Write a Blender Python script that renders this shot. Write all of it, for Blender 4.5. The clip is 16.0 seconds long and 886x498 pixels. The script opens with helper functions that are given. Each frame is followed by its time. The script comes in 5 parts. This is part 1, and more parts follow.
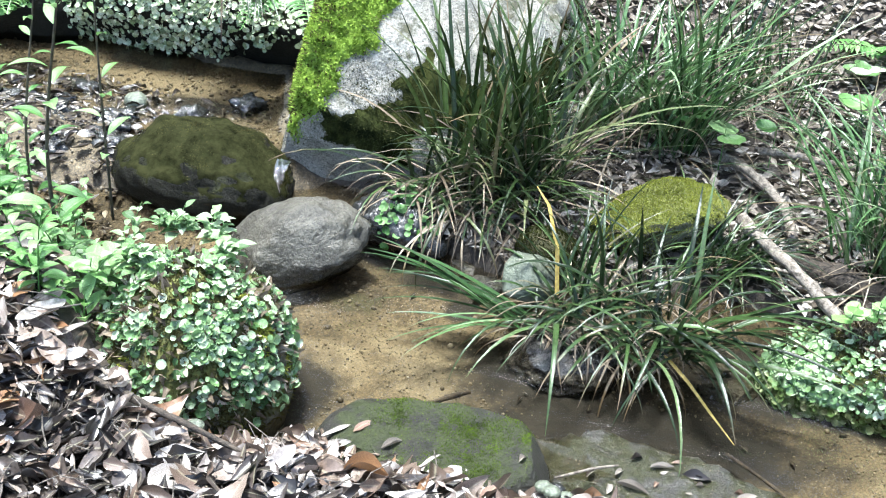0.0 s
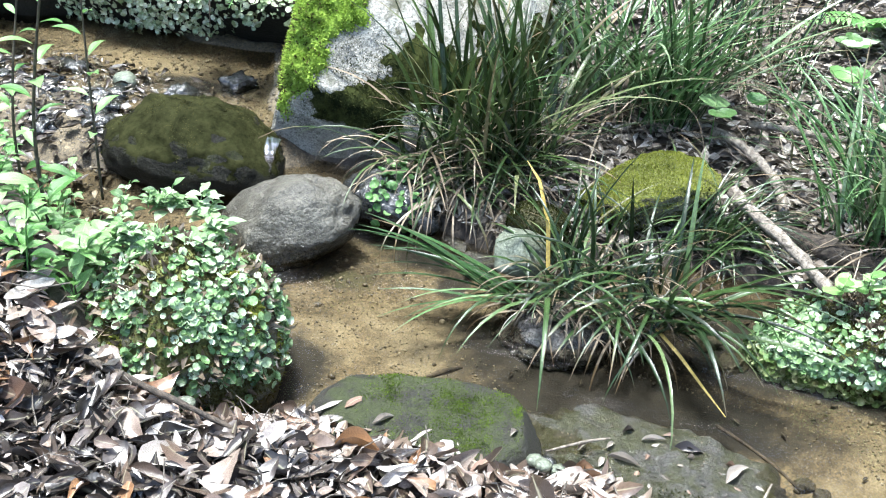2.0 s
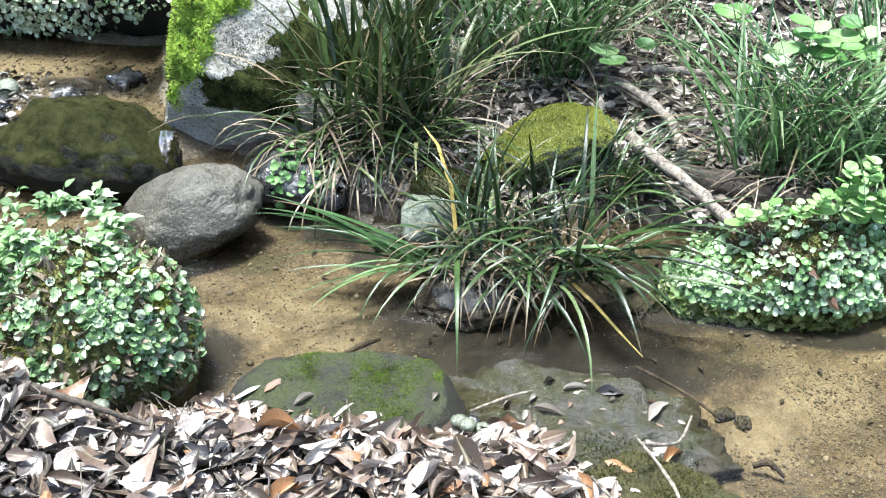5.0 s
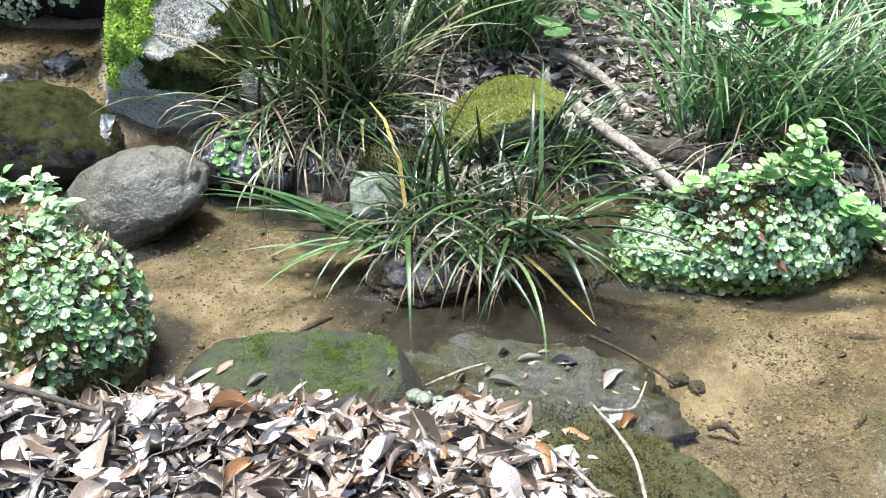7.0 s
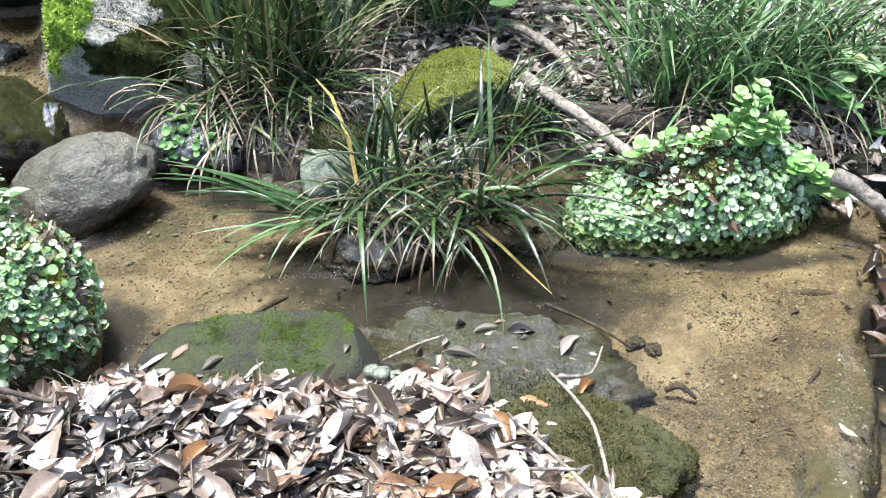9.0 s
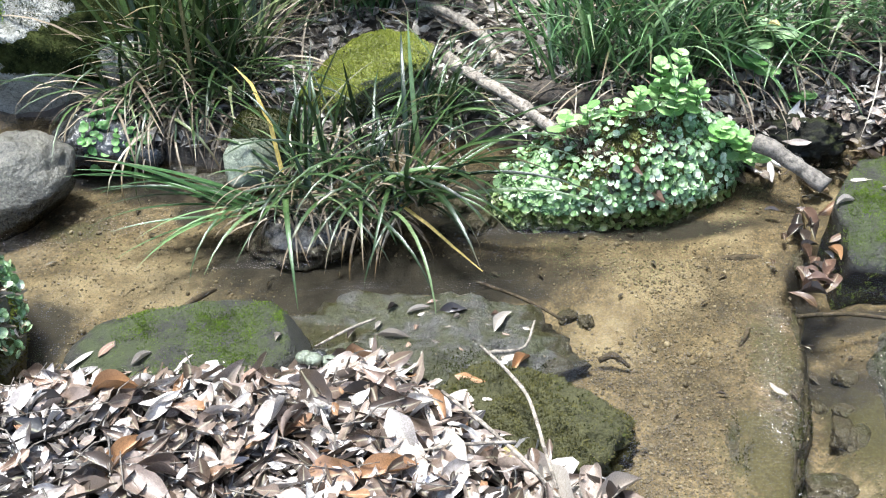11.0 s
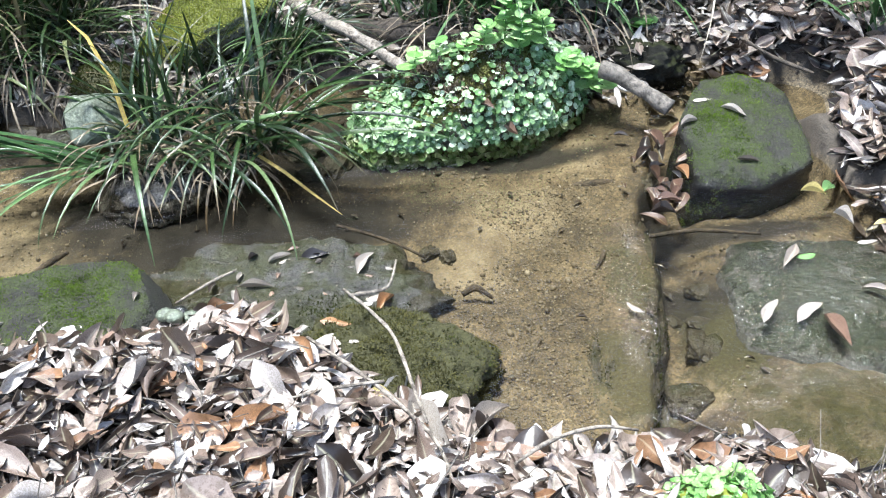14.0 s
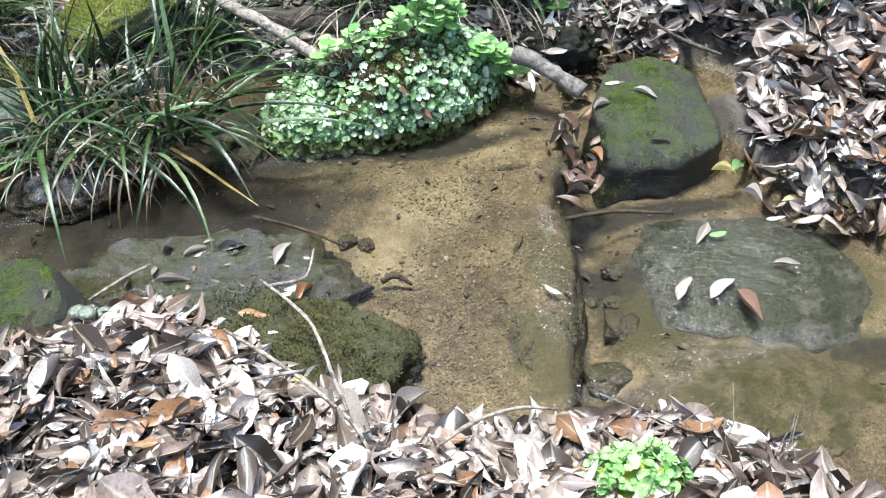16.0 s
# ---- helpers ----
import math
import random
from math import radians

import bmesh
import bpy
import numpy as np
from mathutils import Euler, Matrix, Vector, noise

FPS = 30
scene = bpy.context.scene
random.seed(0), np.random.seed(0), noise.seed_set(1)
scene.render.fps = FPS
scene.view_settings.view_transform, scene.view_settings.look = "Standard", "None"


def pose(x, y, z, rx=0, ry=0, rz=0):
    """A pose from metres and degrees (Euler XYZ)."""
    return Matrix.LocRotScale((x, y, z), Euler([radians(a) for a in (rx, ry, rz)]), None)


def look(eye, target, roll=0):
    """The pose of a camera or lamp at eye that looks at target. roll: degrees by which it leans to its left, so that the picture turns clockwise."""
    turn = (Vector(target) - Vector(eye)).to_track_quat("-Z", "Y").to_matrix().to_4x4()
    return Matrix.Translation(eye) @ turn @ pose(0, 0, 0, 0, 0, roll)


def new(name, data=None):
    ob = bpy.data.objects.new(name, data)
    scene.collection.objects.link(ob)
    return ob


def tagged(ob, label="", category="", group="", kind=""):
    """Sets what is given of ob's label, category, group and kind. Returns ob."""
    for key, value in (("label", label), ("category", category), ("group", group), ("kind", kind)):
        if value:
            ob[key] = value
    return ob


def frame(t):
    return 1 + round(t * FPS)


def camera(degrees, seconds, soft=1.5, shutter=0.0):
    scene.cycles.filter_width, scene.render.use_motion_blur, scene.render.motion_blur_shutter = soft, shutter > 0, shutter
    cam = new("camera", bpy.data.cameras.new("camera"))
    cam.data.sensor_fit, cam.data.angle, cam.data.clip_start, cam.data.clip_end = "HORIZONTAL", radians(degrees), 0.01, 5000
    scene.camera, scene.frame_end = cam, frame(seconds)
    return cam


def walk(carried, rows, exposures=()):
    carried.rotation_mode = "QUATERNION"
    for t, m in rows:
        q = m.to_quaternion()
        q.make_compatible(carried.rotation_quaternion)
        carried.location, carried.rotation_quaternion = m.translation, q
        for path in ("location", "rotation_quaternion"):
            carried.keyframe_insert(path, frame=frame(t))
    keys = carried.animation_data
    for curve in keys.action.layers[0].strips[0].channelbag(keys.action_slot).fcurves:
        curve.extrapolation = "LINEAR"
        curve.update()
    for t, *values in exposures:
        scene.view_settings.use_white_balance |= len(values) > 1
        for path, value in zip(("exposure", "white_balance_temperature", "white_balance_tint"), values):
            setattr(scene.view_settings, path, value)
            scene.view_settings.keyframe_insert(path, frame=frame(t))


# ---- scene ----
cam = camera(44.9, 16.0, soft=1.1)
PATH = [
    (0, (0.219, -0.132, 1.518), (-0.248, 1.512, 0.478), 4.2),
    (0.5, (0.219, -0.131, 1.512), (-0.243, 1.509, 0.465), 4.1),
    (1, (0.223, -0.129, 1.516), (-0.238, 1.504, 0.456), 3.9),
    (1.5, (0.222, -0.128, 1.512), (-0.232, 1.502, 0.445), 4.0),
    (2, (0.232, -0.13, 1.507), (-0.22, 1.498, 0.437), 3.8),
    (2.5, (0.237, -0.127, 1.504), (-0.211, 1.497, 0.426), 3.5),
    (3, (0.249, -0.128, 1.501), (-0.191, 1.497, 0.421), 2.5),
    (3.5, (0.255, -0.127, 1.497), (-0.156, 1.504, 0.415), 2.0),
    (4, (0.263, -0.124, 1.489), (-0.104, 1.515, 0.404), 1.0),
    (4.2, (0.27, -0.124, 1.491), (-0.085, 1.516, 0.402), 0.7),
    (6.5, (0.276, -0.122, 1.468), (0.039, 1.519, 0.349), 0.1),
    (7, (0.276, -0.121, 1.463), (0.057, 1.517, 0.336), -0.0),
    (7.5, (0.278, -0.124, 1.466), (0.072, 1.51, 0.332), -0.2),
    (8, (0.279, -0.12, 1.461), (0.09, 1.511, 0.32), -0.4),
    (8.5, (0.288, -0.121, 1.453), (0.118, 1.509, 0.306), -0.6),
    (9, (0.296, -0.119, 1.452), (0.149, 1.502, 0.291), -1.1),
    (11.3, (0.318, -0.122, 1.424), (0.31, 1.492, 0.243), -1.4),
    (11.5, (0.318, -0.121, 1.438), (0.329, 1.481, 0.241), -1.2),
    (12, (0.326, -0.121, 1.434), (0.387, 1.47, 0.223), -1.0),
    (12.5, (0.33, -0.121, 1.429), (0.434, 1.458, 0.206), -0.8),
    (13, (0.337, -0.121, 1.427), (0.476, 1.442, 0.187), -0.6),
    (13.5, (0.337, -0.124, 1.425), (0.509, 1.424, 0.169), -0.5),
    (14, (0.339, -0.123, 1.426), (0.541, 1.412, 0.159), -0.5),
    (14.5, (0.346, -0.126, 1.427), (0.589, 1.4, 0.157), -0.2),
    (15, (0.348, -0.127, 1.429), (0.63, 1.39, 0.156), 0.2),
    (15.5, (0.35, -0.128, 1.427), (0.66, 1.38, 0.151), 0.6),
    (16, (0.354, -0.13, 1.422), (0.69, 1.369, 0.141), 1.1),
]
walk(cam, [(t, look(eye, target, roll)) for t, eye, target, roll in PATH], [(0, 2.03, 5900, 5), (4, 2.04, 6000, 5), (9, 2.02, 6080, 6), (14, 1.82, 5850, 6), (16, 1.78, 5850, 6)])

# ---- light ----
SUN_ELEVATION, SUN_AZIMUTH = radians(80), radians(-70)  # azimuth from +y towards +x
world = bpy.data.worlds.new("sky")
scene.world = world
world.use_nodes = True
wn = world.node_tree
sky = wn.nodes.new("ShaderNodeTexSky")
sky.sky_type = "NISHITA"
sky.sun_disc = False
sky.dust_density, sky.air_density, sky.ozone_density = 2.5, 0.8, 0.5
sky.sun_elevation, sky.sun_rotation = SUN_ELEVATION, SUN_AZIMUTH
wn.nodes["Background"].inputs["Strength"].default_value = 0.15
wn.links.new(sky.outputs[0], wn.nodes["Background"].inputs["Color"])
sun = new("sun", bpy.data.lights.new("sun", "SUN"))
sun.data.energy, sun.data.angle, sun.data.color = 3.4, radians(14), (1.0, 0.98, 0.95)
way = Vector((math.cos(SUN_ELEVATION) * math.sin(SUN_AZIMUTH), math.cos(SUN_ELEVATION) * math.cos(SUN_AZIMUTH), math.sin(SUN_ELEVATION)))
sun.matrix_world = look(way * 20, (0, 0, 0))


# ---- materials ----
class Nodes:
    """A small hand for node trees."""

    def __init__(self, name):
        self.mat = bpy.data.materials.new(name)
        self.mat.use_nodes = True
        self.tree = self.mat.node_tree
        self.bsdf = self.tree.nodes["Principled BSDF"]
        self.out = self.tree.nodes["Material Output"]

    def add(self, kind):
        return self.tree.nodes.new(kind)

    def link(self, a, b):
        self.tree.links.new(a, b)

    def place(self, space="Object"):
        return self.add("ShaderNodeTexCoord").outputs[space]

    def noise(self, scale, detail=4, rough=0.6, where=None, stretch=None):
        n = self.add("ShaderNodeTexNoise")
        n.inputs["Scale"].default_value, n.inputs["Detail"].default_value, n.inputs["Roughness"].default_value = scale, detail, rough
        src = where or self.place()
        if stretch:
            m = self.add("ShaderNodeMapping")
            m.inputs["Scale"].default_value = stretch
            self.link(src, m.inputs[0])
            src = m.outputs[0]
        self.link(src, n.inputs["Vector"])
        return n.outputs["Fac"]

    def voronoi(self, scale, feature="F1", out="Distance"):
        n = self.add("ShaderNodeTexVoronoi")
        n.feature = feature
        n.inputs["Scale"].default_value = scale
        self.link(self.place(), n.inputs["Vector"])
        return n.outputs[out]

    def ramp(self, fac, stops):
        n = self.add("ShaderNodeValToRGB")
        cr = n.color_ramp
        while len(cr.elements) < len(stops):
            cr.elements.new(0.5)
        for el, (pos, col) in zip(cr.elements, stops):
            el.position = pos
            el.color = (*col, 1) if len(col) == 3 else col
        self.link(fac, n.inputs[0])
        return n.outputs[0]

    def math(self, op, a, b=None, c=None):
        n = self.add("ShaderNodeMath")
        n.operation = op
        for slot, v in zip(n.inputs, (a, b, c)):
            if v is None:
                continue
            if isinstance(v, (int, float)):
                slot.default_value = v
            else:
                self.link(v, slot)
        return n.outputs[0]

    def mix(self, fac, a, b, mode="MIX"):
        n = self.add("ShaderNodeMix")
        n.data_type, n.blend_type = "RGBA", mode
        for slot, v in zip((n.inputs[0], n.inputs[6], n.inputs[7]), (fac, a, b)):
            if isinstance(v, (int, float)):
                slot.default_value = v
            elif isinstance(v, tuple):
                slot.default_value = (*v, 1)
            else:
                self.link(v, slot)
        return n.outputs[2]

    def attribute(self, name):
        n = self.add("ShaderNodeAttribute")
        n.attribute_name = name
        return n.outputs["Fac"]

    def chance(self):
        """A number for each loose piece, whether joined or an object of its own."""
        g = self.add("ShaderNodeNewGeometry").outputs["Random Per Island"]
        o = self.add("ShaderNodeObjectInfo").outputs["Random"]
        return self.math("FRACT", self.math("ADD", g, o))

    def finish(self, color, rough=0.7, bumps=(), metal=0.0, spec=0.5, through_light=0.0):
        if isinstance(color, tuple):
            self.bsdf.inputs["Base Color"].default_value = (*color, 1)
        else:
            self.link(color, self.bsdf.inputs["Base Color"])
        if isinstance(rough, (int, float)):
            self.bsdf.inputs["Roughness"].default_value = rough
        else:
            self.link(rough, self.bsdf.inputs["Roughness"])
        self.bsdf.inputs["Specular IOR Level"].default_value = spec
        normal = None
        for height, strength, distance in bumps:
            b = self.add("ShaderNodeBump")
            b.inputs["Strength"].default_value, b.inputs["Distance"].default_value = strength, distance
            self.link(height, b.inputs["Height"])
            if normal:
                self.link(normal, b.inputs["Normal"])
            normal = b.outputs[0]
        if normal:
            self.link(normal, self.bsdf.inputs["Normal"])
        if through_light:
            t = self.add("ShaderNodeBsdfTranslucent")
            if isinstance(color, tuple):
                t.inputs[0].default_value = (*color, 1)
            else:
                self.link(color, t.inputs[0])
            m = self.add("ShaderNodeMixShader")
            m.inputs[0].default_value = through_light
            self.link(self.bsdf.outputs[0], m.inputs[1])
            self.link(t.outputs[0], m.inputs[2])
            self.link(m.outputs[0], self.out.inputs[0])
        return self.mat


def stone_material(name, dark, light, moss=None, moss_amount=0.5, rough=0.75, scale=1.0, wet=0.0, relief=0.5, tide=None):
    n = Nodes(name)
    large = n.noise(8 * scale, 9, 0.78)
    fine = n.noise(75 * scale, 8, 0.8)
    speck = n.voronoi(180 * scale)
    base = n.ramp(n.math("ADD", n.math("MULTIPLY", large, 0.65), n.math("MULTIPLY", fine, 0.35)), [(0.36, dark), (0.62, light)])
    base = n.mix(n.ramp(n.noise(3.5 * scale, 5, 0.7), [(0.42, (0.45, 0.45, 0.45)), (0.6, (0, 0, 0))]), base, (0.66, 0.6, 0.48), "MULTIPLY")
    base = n.mix(n.ramp(n.noise(230 * scale, 3, 0.6), [(0.54, (0, 0, 0)), (0.62, (0.35, 0.35, 0.35))]), base, tuple(min(0.8, c * 1.6) for c in light))
    base = n.mix(n.ramp(n.noise(110 * scale, 4, 0.7), [(0.36, (0.7, 0.7, 0.7)), (0.47, (0, 0, 0))]), base, tuple(c * 0.5 for c in dark))
    base = n.mix(n.ramp(speck, [(0.05, (0.5, 0.5, 0.5)), (0.25, (0, 0, 0))]), base, tuple(c * 0.45 for c in dark))
    if moss:
        up = n.add("ShaderNodeSeparateXYZ")
        n.link(n.add("ShaderNodeNewGeometry").outputs["Normal"], up.inputs[0])
        patch = n.math("ADD", n.noise(7 * scale, 6, 0.7), n.math("MULTIPLY", up.outputs[2], 0.35))
        mask = n.ramp(patch, [(1.02 - moss_amount * 0.6, (0, 0, 0)), (1.12 - moss_amount * 0.6, (1, 1, 1))])
        green = n.ramp(n.noise(90, 5, 0.7), [(0.3, tuple(c * 0.4 for c in moss)), (0.7, moss)])
        base = n.mix(mask, base, green)
    if tide is not None:
        # soaked stone up to where the water laps; higher tides paint lower-side shade too
        level = n.add("ShaderNodeSeparateXYZ")
        n.link(n.add("ShaderNodeNewGeometry").outputs["Position"], level.inputs[0])
        soak = n.math("ADD", level.outputs[2], n.math("MULTIPLY", n.math("SUBTRACT", n.noise(22, 4, 0.7), 0.5), 0.05))
        soaked = n.ramp(n.math("MULTIPLY_ADD", soak, 5.0, 0.5), [(0.5 + 5 * tide, (1, 1, 1)), (0.56 + 5 * tide, (0, 0, 0))])
        base = n.mix(n.math("MULTIPLY", soaked, 0.8), base, (0.38, 0.37, 0.34), "MULTIPLY")
        rough = n.math("SUBTRACT", rough, n.math("MULTIPLY", soaked, rough - 0.16))
    return n.finish(base, rough, [(n.noise(9 * scale, 6, 0.7), 0.8 * relief, 0.022), (n.noise(70 * scale, 5, 0.7), 0.5 + 0.4 * relief, 0.005)], spec=0.5 + wet)


def leaf_material(name, stops, rough=0.4, shine=0.5, through_light=0.2, vein=0.25, tip=None):
    n = Nodes(name)
    chance = n.chance()
    col = n.ramp(chance, stops)
    blotch = n.noise(45, 5, 0.75)
    col = n.mix(n.ramp(blotch, [(0.4, (0.7, 0.7, 0.7)), (0.58, (0, 0, 0))]), col, (0.45, 0.42, 0.36), "MULTIPLY")
    col = n.mix(n.ramp(n.noise(190, 4, 0.7), [(0.36, (0.6, 0.6, 0.6)), (0.5, (0, 0, 0))]), col, (0.5, 0.46, 0.4), "MULTIPLY")
    sep = n.add("ShaderNodeSeparateXYZ")
    n.link(n.place("UV"), sep.inputs[0])
    mid = n.math("ABSOLUTE", n.math("SUBTRACT", sep.outputs[0], 0.5))
    col = n.mix(n.ramp(mid, [(0.0, (vein, vein, vein)), (0.07, (0, 0, 0))]), col, (0.75, 0.72, 0.5))
    if tip:
        other = n.math("FRACT", n.math("MULTIPLY", chance, 17.3))
        end = n.math("ADD", sep.outputs[1], n.math("MULTIPLY", n.math("SUBTRACT", other, 0.9), 0.9))
        col = n.mix(n.ramp(end, [(0.72, (0, 0, 0)), (0.95, (1, 1, 1))]), col, tip)
    wave = n.add("ShaderNodeTexWave")
    wave.wave_type, wave.bands_direction = "BANDS", "Y"
    wave.inputs["Scale"].default_value, wave.inputs["Distortion"].default_value = 5, 1.5
    n.link(n.place("UV"), wave.inputs["Vector"])
    return n.finish(col, rough, [(wave.outputs["Fac"], 0.04, 0.002), (blotch, 0.3, 0.004)], spec=shine, through_light=through_light)


GREY_STONE = stone_material("grey granite", (0.018, 0.017, 0.014), (0.16, 0.15, 0.12), rough=0.42, scale=1.5, relief=1.1, tide=0.05)
PALE_STONE = stone_material("pale granite with moss", (0.06, 0.058, 0.048), (0.43, 0.42, 0.37), (0.08, 0.078, 0.04), 0.45, relief=0.9, scale=1.3)
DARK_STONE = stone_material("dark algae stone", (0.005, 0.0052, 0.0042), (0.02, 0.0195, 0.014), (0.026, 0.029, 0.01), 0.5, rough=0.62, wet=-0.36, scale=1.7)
FLAT_STONE = stone_material("slate with moss", (0.009, 0.0088, 0.007), (0.043, 0.041, 0.032), (0.042, 0.052, 0.015), 0.42, rough=0.55, wet=-0.1, scale=2.2, relief=1.1, tide=0.012)
MOSSY_STONE = stone_material("mossy stone", (0.04, 0.038, 0.026), (0.13, 0.125, 0.085), (0.13, 0.14, 0.03), 0.7, rough=0.9)
GREEN_STONE = stone_material("pale green stone", (0.08, 0.095, 0.07), (0.185, 0.21, 0.155), rough=0.55)
BED_STONE = stone_material("wet grey streaked stone", (0.016, 0.015, 0.013), (0.09, 0.086, 0.08), rough=0.16, wet=0.3, scale=1.8, relief=1.0)
OLIVE_STONE = stone_material("olive mossy bedrock", (0.022, 0.019, 0.011), (0.085, 0.075, 0.045), (0.06, 0.058, 0.02), 0.8, rough=0.7, wet=-0.2, scale=2.0, relief=1.2)
LEDGE_STONE = stone_material("wet grey bedrock", (0.014, 0.0135, 0.011), (0.118, 0.113, 0.099), (0.05, 0.051, 0.019), 0.46, rough=0.3, wet=0.1, scale=2.2, relief=1.4)
SLAB_STONE = stone_material("wet blue-grey bedrock", (0.034, 0.036, 0.034), (0.135, 0.142, 0.138), (0.036, 0.047, 0.026), 0.5, rough=0.25, wet=0.2, scale=1.8, relief=1.3)
ALGAE_STONE = stone_material("brown bedrock with olive algae", (0.05, 0.042, 0.024), (0.21, 0.18, 0.112), (0.085, 0.08, 0.03), 0.42, rough=0.45, scale=2.2, relief=1.3)
SANDY_STONE = stone_material("sandy bedrock with algae", (0.02, 0.0175, 0.012), (0.085, 0.075, 0.053), (0.04, 0.04, 0.015), 0.4, rough=0.4, wet=0.0, scale=1.6, relief=0.8)
BLACK_STONE = stone_material("wet black stone", (0.009, 0.0095, 0.009), (0.042, 0.043, 0.04), rough=0.2, wet=0.3)


def ground_material():
    n = Nodes("forest soil and stream sand")
    sand = n.attribute("sand")
    n1, n2, n3 = n.noise(4, 5, 0.6), n.noise(40, 5, 0.7), n.noise(220, 3, 0.7)
    grain = n.voronoi(260, out="Color")
    gold = n.ramp(n.math("ADD", n.math("MULTIPLY", n1, 0.6), n.math("MULTIPLY", n2, 0.4)), [(0.36, (0.042, 0.034, 0.0215)), (0.5, (0.115, 0.094, 0.06)), (0.66, (0.2, 0.166, 0.11))])
    gold = n.mix(0.6, gold, n.ramp(grain, [(0.15, (0.1, 0.09, 0.075)), (0.5, (0.45, 0.42, 0.37)), (0.85, (0.9, 0.84, 0.72))]), "OVERLAY")
    gold = n.mix(n.ramp(n.noise(9, 4, 0.65), [(0.4, (0.6, 0.6, 0.6)), (0.52, (0, 0, 0))]), gold, (0.52, 0.5, 0.44), "MULTIPLY")
    gold = n.mix(n.ramp(n.math("ADD", n.attribute("pale"), n.math("MULTIPLY", n.math("SUBTRACT", n.noise(11, 5, 0.65), 0.5), 0.8)), [(0.3, (0, 0, 0)), (0.8, (0.75, 0.75, 0.75))]), gold, n.ramp(n3, [(0.3, (0.13, 0.106, 0.067)), (0.7, (0.3, 0.25, 0.165))]))
    gold = n.mix(n.ramp(n.noise(23, 6, 0.75), [(0.42, (0.5, 0.5, 0.5)), (0.54, (0, 0, 0))]), gold, (0.5, 0.44, 0.34), "MULTIPLY")
    mud_and_shade = n.math("ADD", n.attribute("silt_and_shade"), n.math("MULTIPLY", n.math("SUBTRACT", n.noise(14, 5, 0.7), 0.5), 0.9))
    gold = n.mix(n.ramp(mud_and_shade, [(0.25, (0, 0, 0)), (0.65, (0.97, 0.97, 0.97))]), gold, n.ramp(n2, [(0.35, (0.004, 0.0032, 0.0022)), (0.65, (0.014, 0.011, 0.0075))]))
    weed = n.math("ADD", n.attribute("algae"), n.math("MULTIPLY", n.math("SUBTRACT", n.noise(28, 6, 0.75), 0.5), 1.6))
    gold = n.mix(n.ramp(weed, [(0.45, (0, 0, 0)), (0.8, (0.85, 0.85, 0.85))]), gold, n.ramp(n3, [(0.35, (0.014, 0.014, 0.005)), (0.65, (0.075, 0.07, 0.026))]))
    soil = n.ramp(n.math("ADD", n.math("MULTIPLY", n2, 0.5), n.math("MULTIPLY", n3, 0.5)), [(0.3, (0.018, 0.014, 0.01)), (0.7, (0.085, 0.068, 0.048))])
    edge = n.ramp(n.math("ADD", sand, n.math("MULTIPLY", n.math("SUBTRACT", n2, 0.5), 0.6)), [(0.4, (0, 0, 0)), (0.6, (1, 1, 1))])
    return n.finish(n.mix(edge, soil, gold), 0.75, [(n2, 0.5, 0.012), (n3, 0.7, 0.004)])


def water_material(name, ripple, size):
    n = Nodes(name)
    tint = n.add("ShaderNodeBsdfTransparent")
    tint.inputs[0].default_value = (0.84, 0.81, 0.72, 1)
    gloss = n.add("ShaderNodeBsdfGlossy")
    n.link(n.math("ADD", n.math("MULTIPLY", n.attribute("chop"), 0.11), 0.04), gloss.inputs["Roughness"])
    b = n.add("ShaderNodeBump")
    b.inputs["Strength"].default_value, b.inputs["Distance"].default_value = ripple, 0.01
    calm = n.math("ADD", n.noise(size, 3, 0.5), n.math("MULTIPLY", n.noise(size * 5, 2, 0.5), 0.3))
    chop = n.math("MULTIPLY", n.attribute("chop"), n.noise(62, 3, 0.6))
    n.link(n.math("ADD", calm, n.math("MULTIPLY", chop, 4.2 / ripple)), b.inputs["Height"])
    fres = n.add("ShaderNodeFresnel")
    fres.inputs["IOR"].default_value = 1.33
    n.link(b.outputs[0], fres.inputs["Normal"])
    n.link(b.outputs[0], gloss.inputs["Normal"])
    m = n.add("ShaderNodeMixShader")
    n.link(fres.outputs[0], m.inputs[0])
    n.link(tint.outputs[0], m.inputs[1])
    n.link(gloss.outputs[0], m.inputs[2])
    n.link(m.outputs[0], n.out.inputs[0])
    return n.mat


SOIL = ground_material()
WATER = water_material("clear shallow water", 0.3, 14)
FAST_WATER = water_material("rippling shallow water", 0.42, 45)
SPARK_WATER = water_material("broken water at the step", 0.42, 60)
DEAD_LEAF = leaf_material("dead oak leaves", [(0.0, (0.02, 0.014, 0.01)), (0.13, (0.06, 0.043, 0.032)), (0.3, (0.145, 0.102, 0.077)), (0.48, (0.23, 0.175, 0.14)), (0.68, (0.33, 0.27, 0.23)), (0.82, (0.46, 0.42, 0.385)), (0.9, (0.52, 0.49, 0.46)), (0.945, (0.5, 0.47, 0.45)), (0.962, (0.19, 0.1, 0.052)), (1.0, (0.31, 0.175, 0.092))], 0.3, 0.65, 0.12)
DAMP_SHADE_LEAF = leaf_material("rotting leaves dark with damp and gap shade", [(0.0, (0.01, 0.0085, 0.007)), (0.5, (0.045, 0.036, 0.031)), (0.85, (0.12, 0.098, 0.085)), (1.0, (0.26, 0.23, 0.21))], 0.33, 0.6, 0.05)
